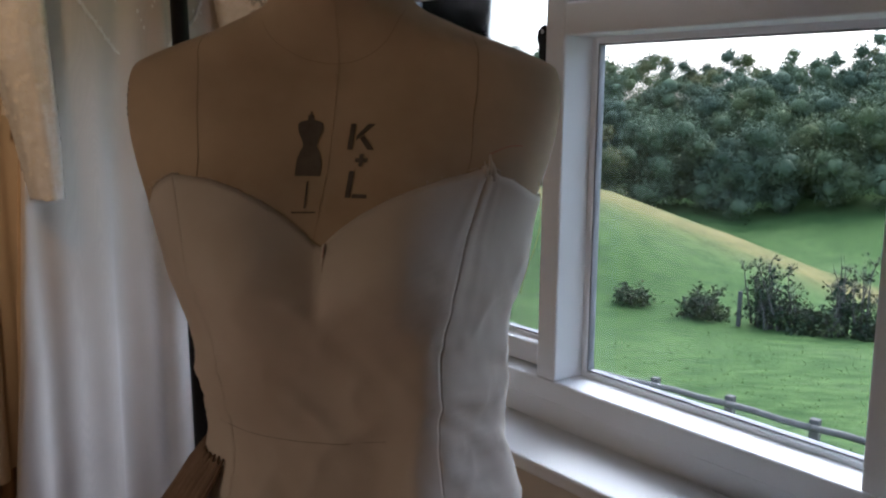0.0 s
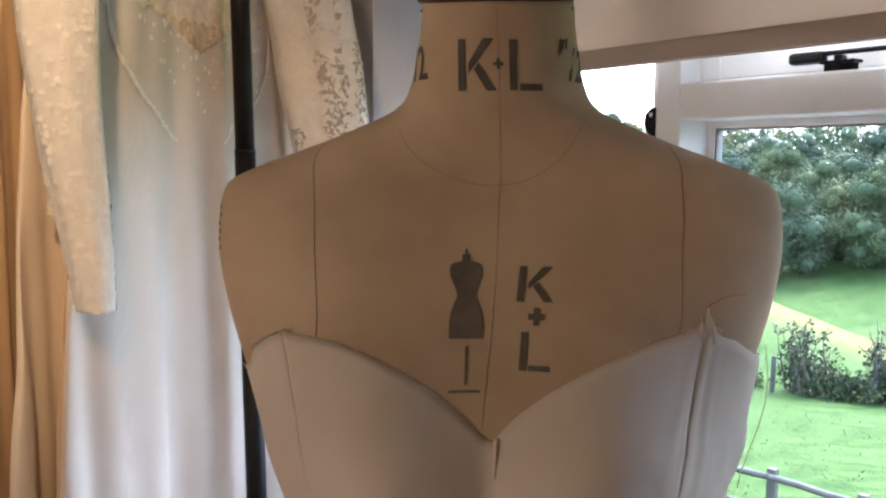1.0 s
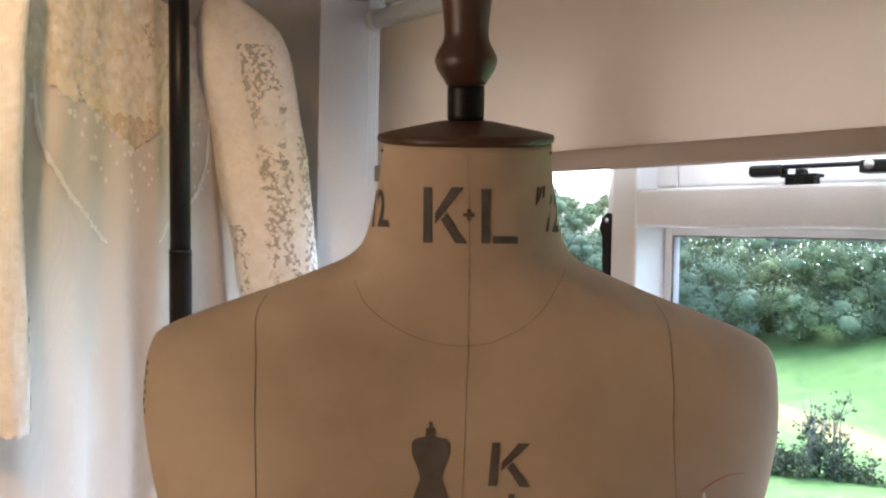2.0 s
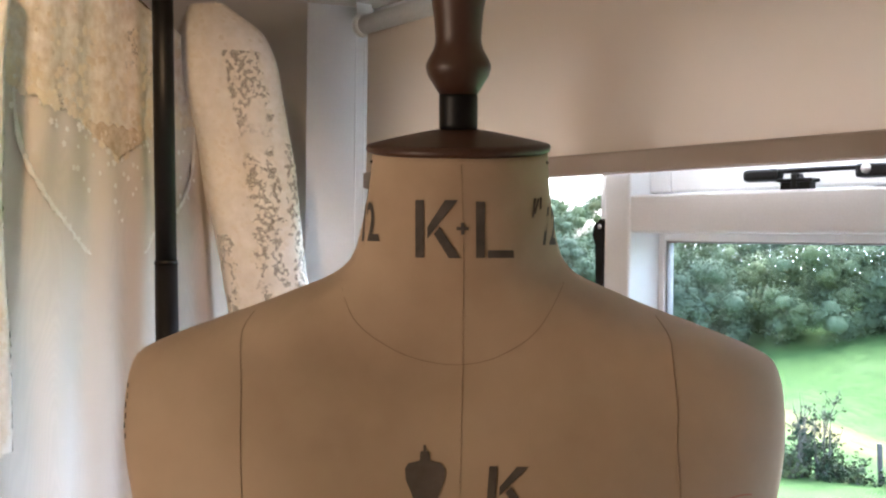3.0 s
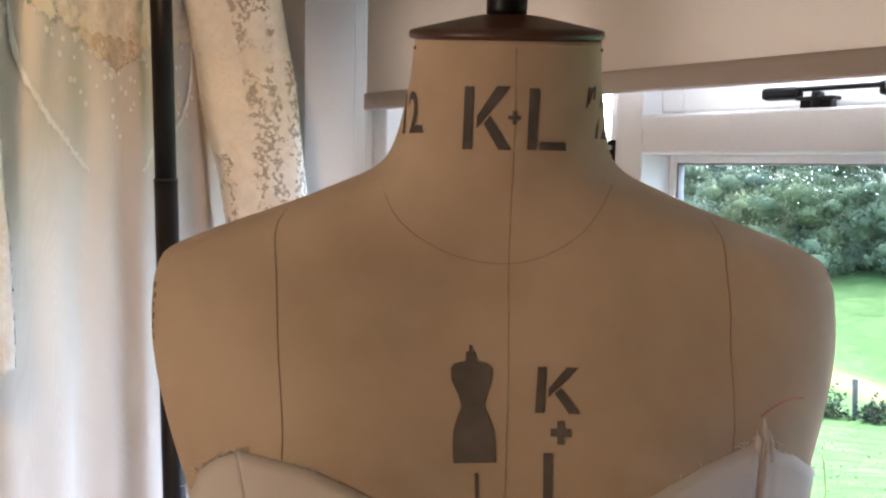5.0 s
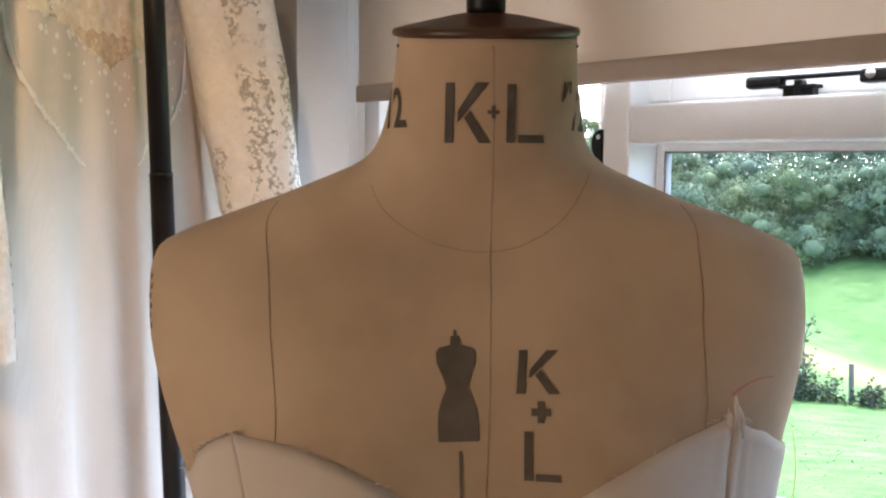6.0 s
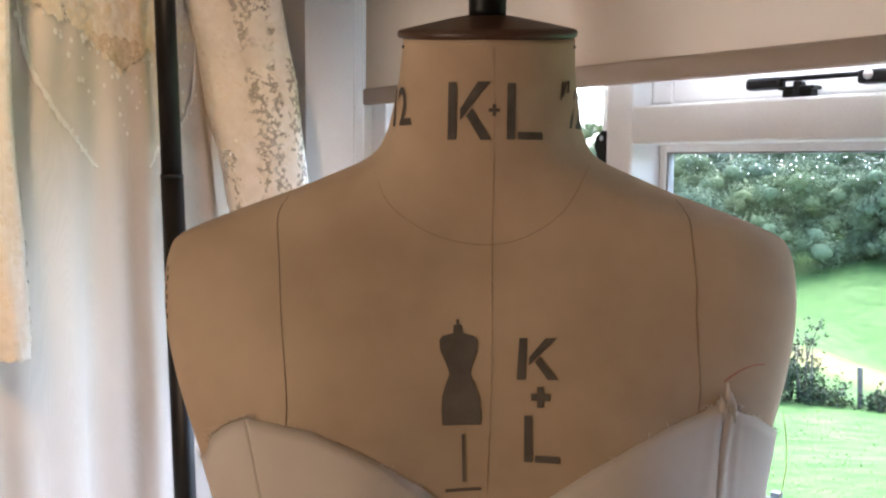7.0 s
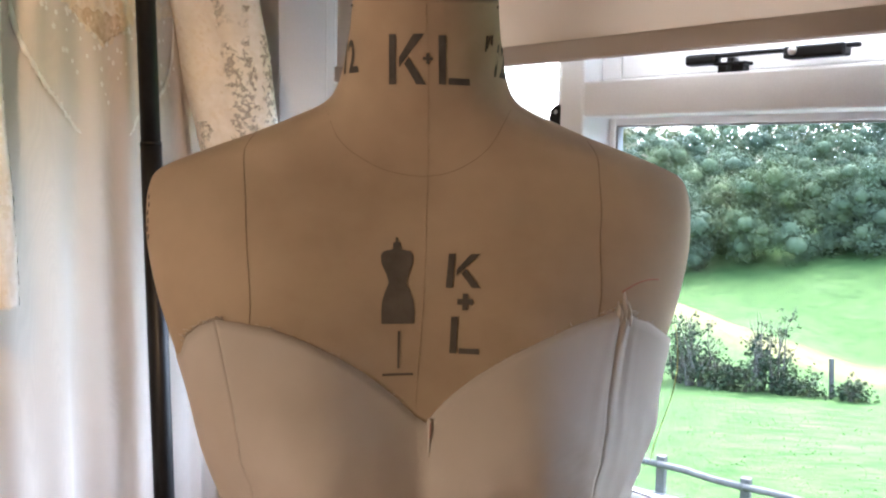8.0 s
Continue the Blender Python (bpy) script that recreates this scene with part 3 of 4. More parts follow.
def wrapped_text(body, size, around, z, mat):
    """Text on the neck: around is the angle of its middle, z its foot."""
    cu = bpy.data.curves.new("size_mark", "FONT")
    cu.body, cu.size, cu.align_x, cu.resolution_u, cu.offset = body, size, "CENTER", 4, size * 0.022
    ob = new("size_mark", cu)
    me = ob.to_mesh()
    bm = bmesh.new()
    bm.from_mesh(me)
    bmesh.ops.triangulate(bm, faces=bm.faces)
    vs = []
    for v in bm.verts:
        a = around + v.co.x * 0.82 / 0.058
        vs.append(on_side(0.004 + 0.2 * math.cos(a), 0.01 + 0.2 * math.sin(a), z + v.co.y))
    add_mesh(vs, [tuple(v.index for v in f.verts) for f in bm.faces], mat)
    bm.free()
    ob.to_mesh_clear()
    bpy.data.objects.remove(ob)
    bpy.data.curves.remove(cu)


seam_marks = []
wrapped_text("12", 0.0325, radians(-165), 1.4445, 1)
wrapped_text("12", 0.032, radians(-8), 1.4435, 1)
for a0, z0, z1 in ((-36, 1.470, 1.459), (-33.5, 1.461, 1.470), (-29, 1.471, 1.464)):
    seam_marks.append((a0, z0, z1))


def seam_line(pts, mat=3, r=0.0005):
    vs, fs = tube(pts, r, 5)
    add_mesh(vs, fs, mat)


seam_line([on_front(0.0052 + 0.0006 * math.sin(z * 40), z, 0.0002) for z in np.linspace(1.492, 1.0, 90)], 0, 0.0002)
# princess seams from the shoulders down
for sx, table in ((-1, [(1.20, 0.113), (1.265, 0.1176), (1.28, 0.1187), (1.323, 0.1245), (1.356, 0.128), (1.380, 0.131), (1.390, 0.1300), (1.398, 0.126)]),
                  (1, [(1.20, 0.126), (1.272, 0.1303), (1.284, 0.1331), (1.326, 0.1349), (1.342, 0.1372), (1.376, 0.1379), (1.386, 0.1368), (1.398, 0.131)])):
    seam_line([on_turned_front(sx * smooth_table(table, z)[0], z, 0.0002) for z in np.linspace(1.398, 1.20, 60)], 3, 0.00028)
# neck seam, dropping to the front
NECK_SEAM = [(-0.0700, 1.420), (-0.0595, 1.396), (-0.037, 1.3785), (-0.0164, 1.371), (0.006, 1.369), (0.0286, 1.374), (0.052, 1.3906), (0.0690, 1.420)]
seam_line([on_turned_front(x, smooth_table(NECK_SEAM, x)[0], 0.0001) for x in np.linspace(-0.070, 0.069, 60)], 3, 0.00022)
for a0, z0, z1 in seam_marks:
    seam_line([on_side(0.004 + 0.2 * math.cos(radians(a0)), 0.01 + 0.2 * math.sin(radians(a0)), z0), on_side(0.004 + 0.2 * math.cos(radians(a0 + 1.5)), 0.01 + 0.2 * math.sin(radians(a0 + 1.5)), z1)], 2, 0.0006)
# stitches on the armhole's edge
for k in range(6):
    z = 1.350 - 0.006 * k
    p = form_point(math.pi + 0.30 + 0.02 * (k % 2), z, 0.0006)
    seam_line([p + Vector((0, 0, 0.0015)), p + Vector((-0.0006, 0.001, -0.0022))], 1, 0.0004)
# red pencil arc above the bodice's side
seam_line([on_turned_front(0.150 + 0.05 * t, 1.287 + 0.008 * math.sin(math.pi * t), 0.0003) for t in np.linspace(0, 0.62, 20)], 6, 0.0004)
# tacks below the cap
for a in (-158, -90, -22, 60, 120):
    p = on_side(0.004 + 0.2 * math.cos(radians(a)), 0.01 + 0.2 * math.sin(radians(a)), 1.492, 0.0004)
    vs, fs = lathe([(0.0001, -0.0012), (0.0012, 0.0), (0.0001, 0.0012)], 8, p.x, p.y)
    add_mesh([(x, y, z + p.z) for x, y, z in vs], fs, 1)
# wooden cap, collar and turned finial
TIP = Matrix.Translation((0, 0, 1.4985)) @ Matrix.Rotation(radians(9.5), 4, "X") @ Matrix.Translation((0, 0, -1.5))
CX, CY = 0.0, 0.0
vs, fs = lathe([(0.0530, 1.5005), (0.0560, 1.5015), (0.0565, 1.5035), (0.0558, 1.5055), (0.050, 1.5070), (0.036, 1.5100), (0.020, 1.5133), (0.0122, 1.5145)], 40, CX, CY)
add_mesh([TIP @ Vector(v) for v in vs], fs, 4)
vs, fs = lathe([(0.0116, 1.5140), (0.0118, 1.518), (0.0118, 1.534), (0.0113, 1.5365)], 28, CX, CY)
add_mesh([TIP @ Vector(v) for v in vs], fs, 5)
turn_profile = [(0.0120, 0.0), (0.0150, 0.005), (0.0185, 0.0105), (0.0198, 0.0150), (0.0196, 0.0175), (0.0178, 0.0215), (0.0152, 0.026), (0.0140, 0.030), (0.0138, 0.034), (0.0150, 0.047), (0.0170, 0.060), (0.0184, 0.075), (0.0186, 0.090), (0.016, 0.104), (0.010, 0.113), (0.002, 0.117)]
vs, fs = lathe([(r, 1.536 + h) for r, h in turn_profile], 32, CX, CY)
add_mesh([TIP @ Vector(v) for v in vs], fs, 4)
# stand under the torso
vs, fs = lathe([(0.018, 0.05), (0.018, 0.77)], 20, 0.004, 0.03)
add_mesh(vs, fs, 5)
vs, fs = lathe([(0.20, 0.0), (0.20, 0.02), (0.17, 0.035), (0.05, 0.05), (0.03, 0.09), (0.019, 0.10)], 40, 0.004, 0.03)
add_mesh(vs, fs, 4)
me = mesh_from("dress_form", form_vs, form_fs, [CANVAS, PRINT, PRINT_PALE, SEAM, WOOD, BLACK, RED_MARK])
me.polygons.foreach_set("material_index", form_ms)
dress_form = tagged(new("dress_form", me), "ecru canvas dress form with dark wooden cap and stencilled markings", "mannequin")

# ---- the muslin bodice on the form ----
NECKLINE = [(-0.200, 1.222), (-0.1755, 1.239), (-0.166, 1.251), (-0.152, 1.260), (-0.137, 1.2657), (-0.119, 1.2648), (-0.097, 1.2630), (-0.076, 1.2573), (-0.057, 1.249), (-0.0376, 1.238), (-0.015, 1.2215), (0.0033, 1.207),
            (0.023, 1.2235), (0.042, 1.237), (0.0615, 1.2486), (0.082, 1.258), (0.1025, 1.2655), (0.125, 1.2714), (0.1405, 1.2760), (0.152, 1.2680), (0.166, 1.2636), (0.181, 1.255), (0.2, 1.243)]


def bodice_point(a, v):
    """a round the body, v from hem 0 to neckline 1."""
    s = math.sin(a)
    p0 = form_point(a, 1.25)
    top = lerp_table(NECKLINE, (UNTURN @ p0).x)[0] if s < 0.15 else 1.235
    z = 0.80 + (top - 0.80) * v
    held = min(1, (1 - v) / 0.16)
    p = form_point(a, z, 0.0005 + 0.0026 * held)
    n = Vector((p.x - 0.004, p.y - 0.03, 0)).normalized()
    # cloth bridges between the cups and hangs off below them
    bridge = held * 0.020 * math.exp(-((p.x - 0.004) / 0.060) ** 2) * math.exp(-((z - 1.16) / 0.055) ** 2)
    p += Vector((0, -bridge, 0)) if s < 0 else Vector((0, 0, 0))
    drop = math.exp(-((z - 1.06) / 0.06) ** 2)
    p += n * 0.012 * drop * (0.8 + 0.2 * noise.noise((a * 1.7, z * 9, 2.0)))
    # loose flap of the side panel towards the window
    side = math.exp(-((a - math.radians(2)) / 0.5) ** 2)
    p += n * side * (0.034 * math.exp(-((z - 0.97) / 0.11) ** 2) + 0.012 * math.exp(-((z - 1.15) / 0.09) ** 2))
    # creases
    w = noise.noise((p.x * 18 + z * 9, p.y * 18, z * 13)) * 0.0022 + noise.noise((p.x * 50 + z * 25, p.y * 50 + z * 20, z * 18)) * 0.0010
    w += 0.0018 * side * math.sin(z * 55 + a * 9 + 3 * noise.noise((z * 20, a * 3, 1)))
    low = min(1, max(0, (1.24 - z) / 0.08))
    ridge = 1 - abs(noise.noise((p.x * 9 + z * 16, p.y * 12, z * 9 - p.x * 5)))
    ridge2 = 1 - abs(noise.noise((p.x * 16 - z * 12, p.y * 14, z * 20 + 7)))
    w += low * (0.0026 * ridge ** 9 + 0.0020 * ridge2 ** 9)
    diag = abs(((p.x * 1.0 + z * 0.8) * 9) % 1 - 0.5)
    w += 0.0022 * max(0, 0.12 - diag) / 0.12 * drop
    # standing fold that swings forward towards the waist
    ac = D(-51 - 11 * min(1, max(0, (1.20 - z) / 0.25)))
    amp = 0.020 * min(1, max(0, (1.22 - z) / 0.24)) ** 1.2
    p += n * amp * math.exp(-((a - ac) / (0.14 if a < ac else 0.5)) ** 2)
    w = max(w, -0.0012)
    fade = min(1, (1 - v) / 0.14) ** 1.4
    # gathers that fan out under the standing corner
    away = max(0.0, 1 - v)
    fan = math.exp(-((a - D(-50)) / (0.07 + 0.5 * away)) ** 2) * math.exp(-away / 0.13) * min(1, away / 0.02)
    gather = 0.0017 * fan * math.sin((a - D(-50)) / (0.05 + 0.25 * away) * 5.0 + 0.7)
    return p + n * (w * fade + gather)


bodice = tagged(new("muslin_bodice"), "strapless white muslin bodice toile pinned on the dress form, raw edges", "bodice")


def bodice_panel(name, a0, a1, mat=MUSLIN, na=40, nz=70, label=""):
    vs, fs = [], []
    for j in range(nz + 1):
        for i in range(na + 1):
            vs.append(bodice_point(a0 + (a1 - a0) * i / na, j / nz))
    nv = len(vs)
    for j in range(nz):
        for i in range(na):
            k = j * (na + 1) + i
            fs.append((k, k + 1, k + na + 2, k + na + 1))
    ob = link(name, mesh_from(name, vs, fs, mat), bodice, label)
    md = ob.modifiers.new("thickness", "SOLIDIFY")
    md.thickness, md.offset = 0.0006, 1
    return ob


D = math.radians
for nm, a0, a1 in (("side_panel", -180, -131), ("front_panel", -131, -51), ("side_panel", -51, 8), ("back_panel", 55, 180)):
    bodice_panel(nm, D(a0), D(a1), MUSLIN, max(12, int(abs(a1 - a0) * 0.9)))
# seams between the panels, the middle one pinched
for a, r in ((-131, 0.00025), (-51, 0.00025)):
    pts = []
    for v in np.linspace(0.80 if a == -51 else 0.05, 1.0, 60):
        p = bodice_point(D(a), v)
        pts.append(p + Vector((0, -0.0007, 0)))
    tube_part("seam", pts, r, MUSLIN, bodice, "", 6)
pinch = []
for v in np.linspace(0.998, 0.945, 14):
    p = bodice_point(D(-89.4), v)
    pinch.append(p + Vector((0, -0.0008, 0)))
tube_part("middle_pinch", pinch, [0.0017 - 0.0013 * i / 13 for i in range(14)], MUSLIN, bodice, "pinched seam under the neckline's point", 8)
tube_part("red_tack", [q + Vector((0.0004, -0.0022 + 0.0001 * i, 0)) for i, q in enumerate(pinch[1:7])], 0.0003, RED_MARK, bodice, "faint red tacking mark", 5)
waist = []
for a in np.linspace(-172, -70, 60):
    top = bodice_point(D(a), 1.0).z
    waist.append(bodice_point(D(a), (1.018 + 0.02 * math.cos(D(a)) ** 2 - 0.80) / (top - 0.80)) + Vector((0, -0.0006, 0)))
tube_part("waist_seam", waist, 0.0003, SEAM, bodice, "stitched waist line", 5)
# standing raw corner of the side seam
for a, h in ((-51, 0.012), (-49.5, 0.008), (-53, 0.006)):
    p = bodice_point(D(a), 1.0)
    tube_part("raw_corner", [p + Vector((0, -0.001, -0.01)), p + Vector((0.0005, -0.0015, 0)), p + Vector((-0.0005, -0.001, h))], [0.0035, 0.0025, 0.0006], MUSLIN, bodice, "raw standing corner of cloth", 6)
# frayed threads
rng = random.Random(4)
vs, fs = [], []
for k in range(190):
    a = D(rng.choice([rng.uniform(-58, -46), rng.uniform(-148, -128), rng.uniform(-175, -8)]))
    p = bodice_point(a, 1.0)
    l = rng.uniform(0.001, 0.006)
    d = Vector((rng.uniform(-1, 1), -0.4, rng.uniform(0.2, 1.0))).normalized()
    v2, f2 = tube([p, p + d * l * 0.6 + Vector((0, 0, 0.0006)), p + d * l + Vector((rng.uniform(-1, 1), 0, -0.5)) * l * 0.3], [0.00025, 0.0002, 0.00012], 4)
    fs += [tuple(i + len(vs) for i in f) for f in f2]
    vs += v2
tagged(link("frayed_threads", mesh_from("frayed_threads", vs, fs, THREAD), bodice, "frayed cotton threads"), kind="stuff")
for k, a in enumerate((-51.5, -50.5)):
    p = bodice_point(D(a), 1.0) + Vector((0, -0.003, 0))
    pts = [p + Vector((-0.012 * (1 - k * 0.6) * (i / 11) ** 1.3, -0.002 - 0.001 * math.sin(i), -0.055 * i / 11)) for i in range(12)]
    tube_part("loose_thread", pts, 0.0004, THREAD, bodice, "long loose white thread", 5)
p = bodice_point(D(-18), 1.0)
tube_part("loose_thread", [p + Vector((0.003 + 0.006 * math.sin(i * 0.5) - 0.001 * i, -0.004, 0.012 - 0.012 * i)) for i in range(10)], 0.0003, YELLOW_THREAD, bodice, "stray yellow thread", 5)
# gathered remnant tied round the waist at the side
gath = tagged(new("gathered_cloth"), "taupe gathered cloth strip tied round the form's waist", "cloth")
vs, fs = [], []
NA, NB = 120, 10
for j in range(NB + 1):
    for i in range(NA + 1):
        a = D(140 + 82 * i / NA)
        z = 0.985 - 0.09 * j / NB + 0.004 * math.sin(i * 0.9)
        p = form_point(a, z, 0.010 + 0.030 * (j / NB) + 0.005 * math.sin(i * 1.1 + 0.8 * noise.noise((i * 0.2, j * 0.3, 0))) * min(1, j / 3 + 0.3))
        vs.append(p)
for j in range(NB):
    for i in range(NA):
        k = j * (NA + 1) + i
        fs.append((k, k + 1, k + NA + 2, k + NA + 1))
g = link("strip", mesh_from("strip", vs, fs, TAUPE), gath)
md = g.modifiers.new("thickness", "SOLIDIFY")
md.thickness = 0.0015

# ---- clothes rail and garments ----
rail = tagged(new("clothes_rail"), "black metal clothes rail with an upright pole", "clothes rail")
PX, PY = -0.5326, 0.874


def pole_x(z):
    return PX - 0.023 * (z - 1.3)


tube_part("upright", [(pole_x(0.03), PY, 0.03), (pole_x(1.403), PY, 1.403)], 0.0182, BLACK, rail, "", 20)
tube_part("upper_upright", [(pole_x(1.403), PY, 1.403), (pole_x(1.98), PY, 1.98)], 0.0168, BLACK, rail, "", 20)
tube_part("collar", [(pole_x(1.398), PY, 1.398), (pole_x(1.405), PY, 1.405)], 0.0186, BLACK, rail, "", 20)
tube_part("hanging_bar", [(PX - 0.012, PY, 1.98), (PX - 1.4, PY, 1.98)], 0.0125, BLACK, rail, "", 16)
tube_part("foot_bar", [(PX + 0.027, PY - 0.28, 0.02), (PX + 0.027, PY + 0.28, 0.02)], 0.0187, BLACK, rail, "", 16)
tube_part("upright", [(PX - 1.4, PY, 0.02), (PX - 1.4, PY, 1.98)], 0.0187, BLACK, rail, "", 16)
tube_part("foot_bar", [(PX - 1.4, PY - 0.28, 0.02), (PX - 1.4, PY + 0.28, 0.02)], 0.0187, BLACK, rail, "", 16)


def hanger(parent, ztop, half):
    arm = tube_part("hanger_arm", [(0, -half, ztop - 0.075), (0, -half * 0.5, ztop - 0.05), (0, 0, ztop - 0.028), (0, half * 0.5, ztop - 0.05), (0, half, ztop - 0.075)], 0.007, WOOD, parent, "wooden hanger arm", 8)
    tube_part("hanger_hook", [(0, 0.0, ztop - 0.03), (0, 0.0, ztop + 0.05), (0.012, 0, ztop + 0.078), (0, 0, 1.999), (-0.016, 0, 1.985)], 0.002, STEEL, arm, "steel hanger hook", 8)


def drape(y, z, front, ztop, zhem, thick, folds, depth, seed, limit):
    """How far the cloth stands out at y across and height z."""
    f = max(0.0, (ztop - z) / (ztop - zhem)) ** 0.8
    y = y * (1 + 0.9 * max(0.0, z - 1.25)) if limit is not None else y
    wob = math.sin(y * folds + seed + 2.5 * noise.noise((y * 5, z * 0.7, seed))) + 0.45 * math.sin(y * folds * 2.3 + seed * 2 + z * 0.6 + 2 * noise.noise((y * 9, z * 1.2, seed + 3)))
    x = thick * (0.35 + 0.65 * f) * front + depth * (0.12 + f) * wob * (1 if front > 0 else 0.6)
    x += 0.003 * noise.noise((y * 14, z * 7, seed))
    return limit - 0.012 * math.log(1 + math.exp((limit - x) / 0.012)) if limit is not None else x


def garment(name, x, yc, turn, ztop, zhem, widths, thick, folds, depth, mat, label, category, seed, limit=None, flare=0.0):
    """A garment on a hanger: a flat closed tube of cloth with folds that deepen to the hem.
    widths: (height, half width) rows. Local y runs across the garment."""
    ob = tagged(new(name), label, category, "garments on the rail")
    ob.matrix_world = pose(x, yc, 0, 0, 0, turn)
    n, rows = 260, 60
    vs, fs = [], []
    for j in range(rows + 1):
        z = zhem + (ztop - zhem) * j / rows
        hw = lerp_table(widths, z)[0]
        for i in range(n):
            a = 2 * math.pi * i / n
            c, s = math.cos(a), math.sin(a)
            y = hw * math.copysign(abs(c) ** 0.8, c)
            if y > 0:
                y *= 1 + flare * min(1, max(0, (1.68 - z) / 0.25))
            xx = drape(y, z, math.copysign(abs(s) ** 0.6, s), ztop, zhem, thick, folds, depth, seed, limit)
            sag = 0.07 * (abs(y) / hw) ** 1.6 * max(0, 1 - (ztop - z) / 0.12)
            zz = z - sag + (0.006 * math.sin(y * 40 + seed) if j == 0 else 0)
            vs.append((xx, y + 0.006 * noise.noise((z * 3, seed, i * 0.05)), zz))
    for j in range(rows):
        for i in range(n):
            fs.append((j * n + i, j * n + (i + 1) % n, (j + 1) * n + (i + 1) % n, (j + 1) * n + i))
    fs.append(tuple(rows * n + k for k in range(n)))
    link("body", mesh_from("body", vs, fs, mat), ob)
    hanger(ob, ztop + 0.045, 0.15)
    return ob


GW = dict(ztop=1.83, zhem=0.06, thick=0.030, folds=27, depth=0.016, seed=1.3, limit=0.040)
gown = garment("wedding_gown", -0.607, 0.83, -11, 1.83, 0.06, [(0.06, 0.40), (0.8, 0.34), (1.2, 0.305), (1.42, 0.295), (1.6, 0.30), (1.75, 0.295), (1.83, 0.21)],
               0.030, 27, 0.016, SATIN, "ivory satin wedding gown with lace bodice and sleeves on a hanger", "wedding dress", 1.3, 0.040, 0.24)


def sheet(name, f, nu, nv, mat, parent, label="", thick=0.0008):
    vs = [f(i / nu, j / nv) for j in range(nv + 1) for i in range(nu + 1)]
    fs = [(j * (nu + 1) + i, j * (nu + 1) + i + 1, (j + 1) * (nu + 1) + i + 1, (j + 1) * (nu + 1) + i) for j in range(nv) for i in range(nu)]
    ob = link(name, mesh_from(name, vs, fs, mat), parent, label)
    md = ob.modifiers.new("thickness", "SOLIDIFY")
    md.thickness = thick
    return ob


def gown_front(y, z, lift):
    return (drape(y, z, 1.0, **GW) + lift, y, z)


def yoke(u, v):
    # lace over the chest, ending in a scalloped point at the front
    y = (u - 0.5) * 0.57
    off = abs(y + 0.004)
    bottom = 1.562 + 0.60 * min(off, 0.085) + 0.22 * max(0, off - 0.085) + 0.002 * math.sin(y * 330)
    top = 1.83 - 0.07 * (abs(y) / 0.29) ** 1.6
    return gown_front(y, bottom + (top - bottom) * v, 0.0007 + 0.0003 * noise.noise((y * 60, v * 14, 4)))


def illusion(u, v):
    # the sheer point of the neckline between the cups
    y = -0.004 + (u - 0.5) * 0.15
    bottom = 1.564 + 0.60 * abs(y + 0.004) + 0.0015 * math.sin(y * 420)
    return gown_front(y, bottom + (1.616 + 0.003 * math.sin(y * 260) - bottom) * v, 0.0022)


sheet("illusion_panel", illusion, 60, 14, ILLUSION, gown, "sheer tan lace point of the neckline", 0.0002)
lace_yoke = sheet("lace_yoke", yoke, 120, 30, LACE_DENSE, gown, "heavy ivory lace yoke", 0.0002)


def flower(centre, across, up, out, r, turn, petals=5):
    """Verts and faces of a small embroidered flower, domed in the middle."""
    vs, n = [centre + out * 0.0008], petals * 4
    for i in range(n):
        a = turn + 2 * math.pi * i / n
        rr = r * (0.8 + 0.2 * math.cos(petals * (a - turn)))
        vs.append(centre + across * rr * math.cos(a) + up * rr * math.sin(a) + out * 0.0004)
    return vs, [(0, 1 + i, 1 + (i + 1) % n) for i in range(n)]


q = random.Random(21)
ev, ef = [], []
for i in range(330):
    u, v = q.random(), q.random() ** 1.7
    if i < 90:
        v = q.uniform(0.0, 0.08)
    p = Vector(yoke(u, v)) + Vector((0.0006, 0, 0))
    v2, f2 = flower(p, Vector((0, 1, 0)), Vector((0, 0, 1)), Vector((1, 0, 0)), q.uniform(0.004, 0.0105), q.uniform(0, 6))
    ef += [tuple(t + len(ev) for t in f) for f in f2]
    ev += v2
tagged(link("embroidery", mesh_from("embroidery", ev, ef, EMBROIDERY), lace_yoke, "raised floral embroidery"), kind="stuff")


def trim(side):
    """Scalloped lace edging that sweeps from the arm to the middle of the skirt."""
    line = [(-0.02, 1.380), (0.045, 1.410), (0.129, 1.466), (0.195, 1.527), (0.214, 1.580), (0.222, 1.66)]

    def f(u, v):
        d = 0.055 + 0.167 * u
        k = smooth_table(line, min(d, 0.2215))[0]
        wide = (0.002 + 0.006 * u) * (1 + 0.3 * math.sin(u * 75))
        return gown_front(-0.004 + side * (d + (v - 0.5) * wide * 0.8), k - (v - 0.5) * wide, 0.0010 + 0.0006 * math.sin(v * math.pi))

    edging = sheet("lace_trim", f, 110, 4, LACE_SOLID, gown, "scalloped lace edging", 0.0004)
    q = random.Random(30 + side)
    ev, ef = [], []
    for i in range(44):
        u = q.random() ** 0.7
        p = Vector(f(u, q.uniform(-0.2, 1.2))) + Vector((0.0006, 0, 0))
        v2, f2 = flower(p, Vector((0, 1, 0)), Vector((0, 0, 1)), Vector((1, 0, 0)), q.uniform(0.002, 0.005), q.uniform(0, 6))
        ef += [tuple(t + len(ev) for t in g) for g in f2]
        ev += v2
    tagged(link("trim_embroidery", mesh_from("trim_embroidery", ev, ef, LACE_THREAD), edging, "white floral edging"), kind="stuff")


trim(-1)
trim(1)
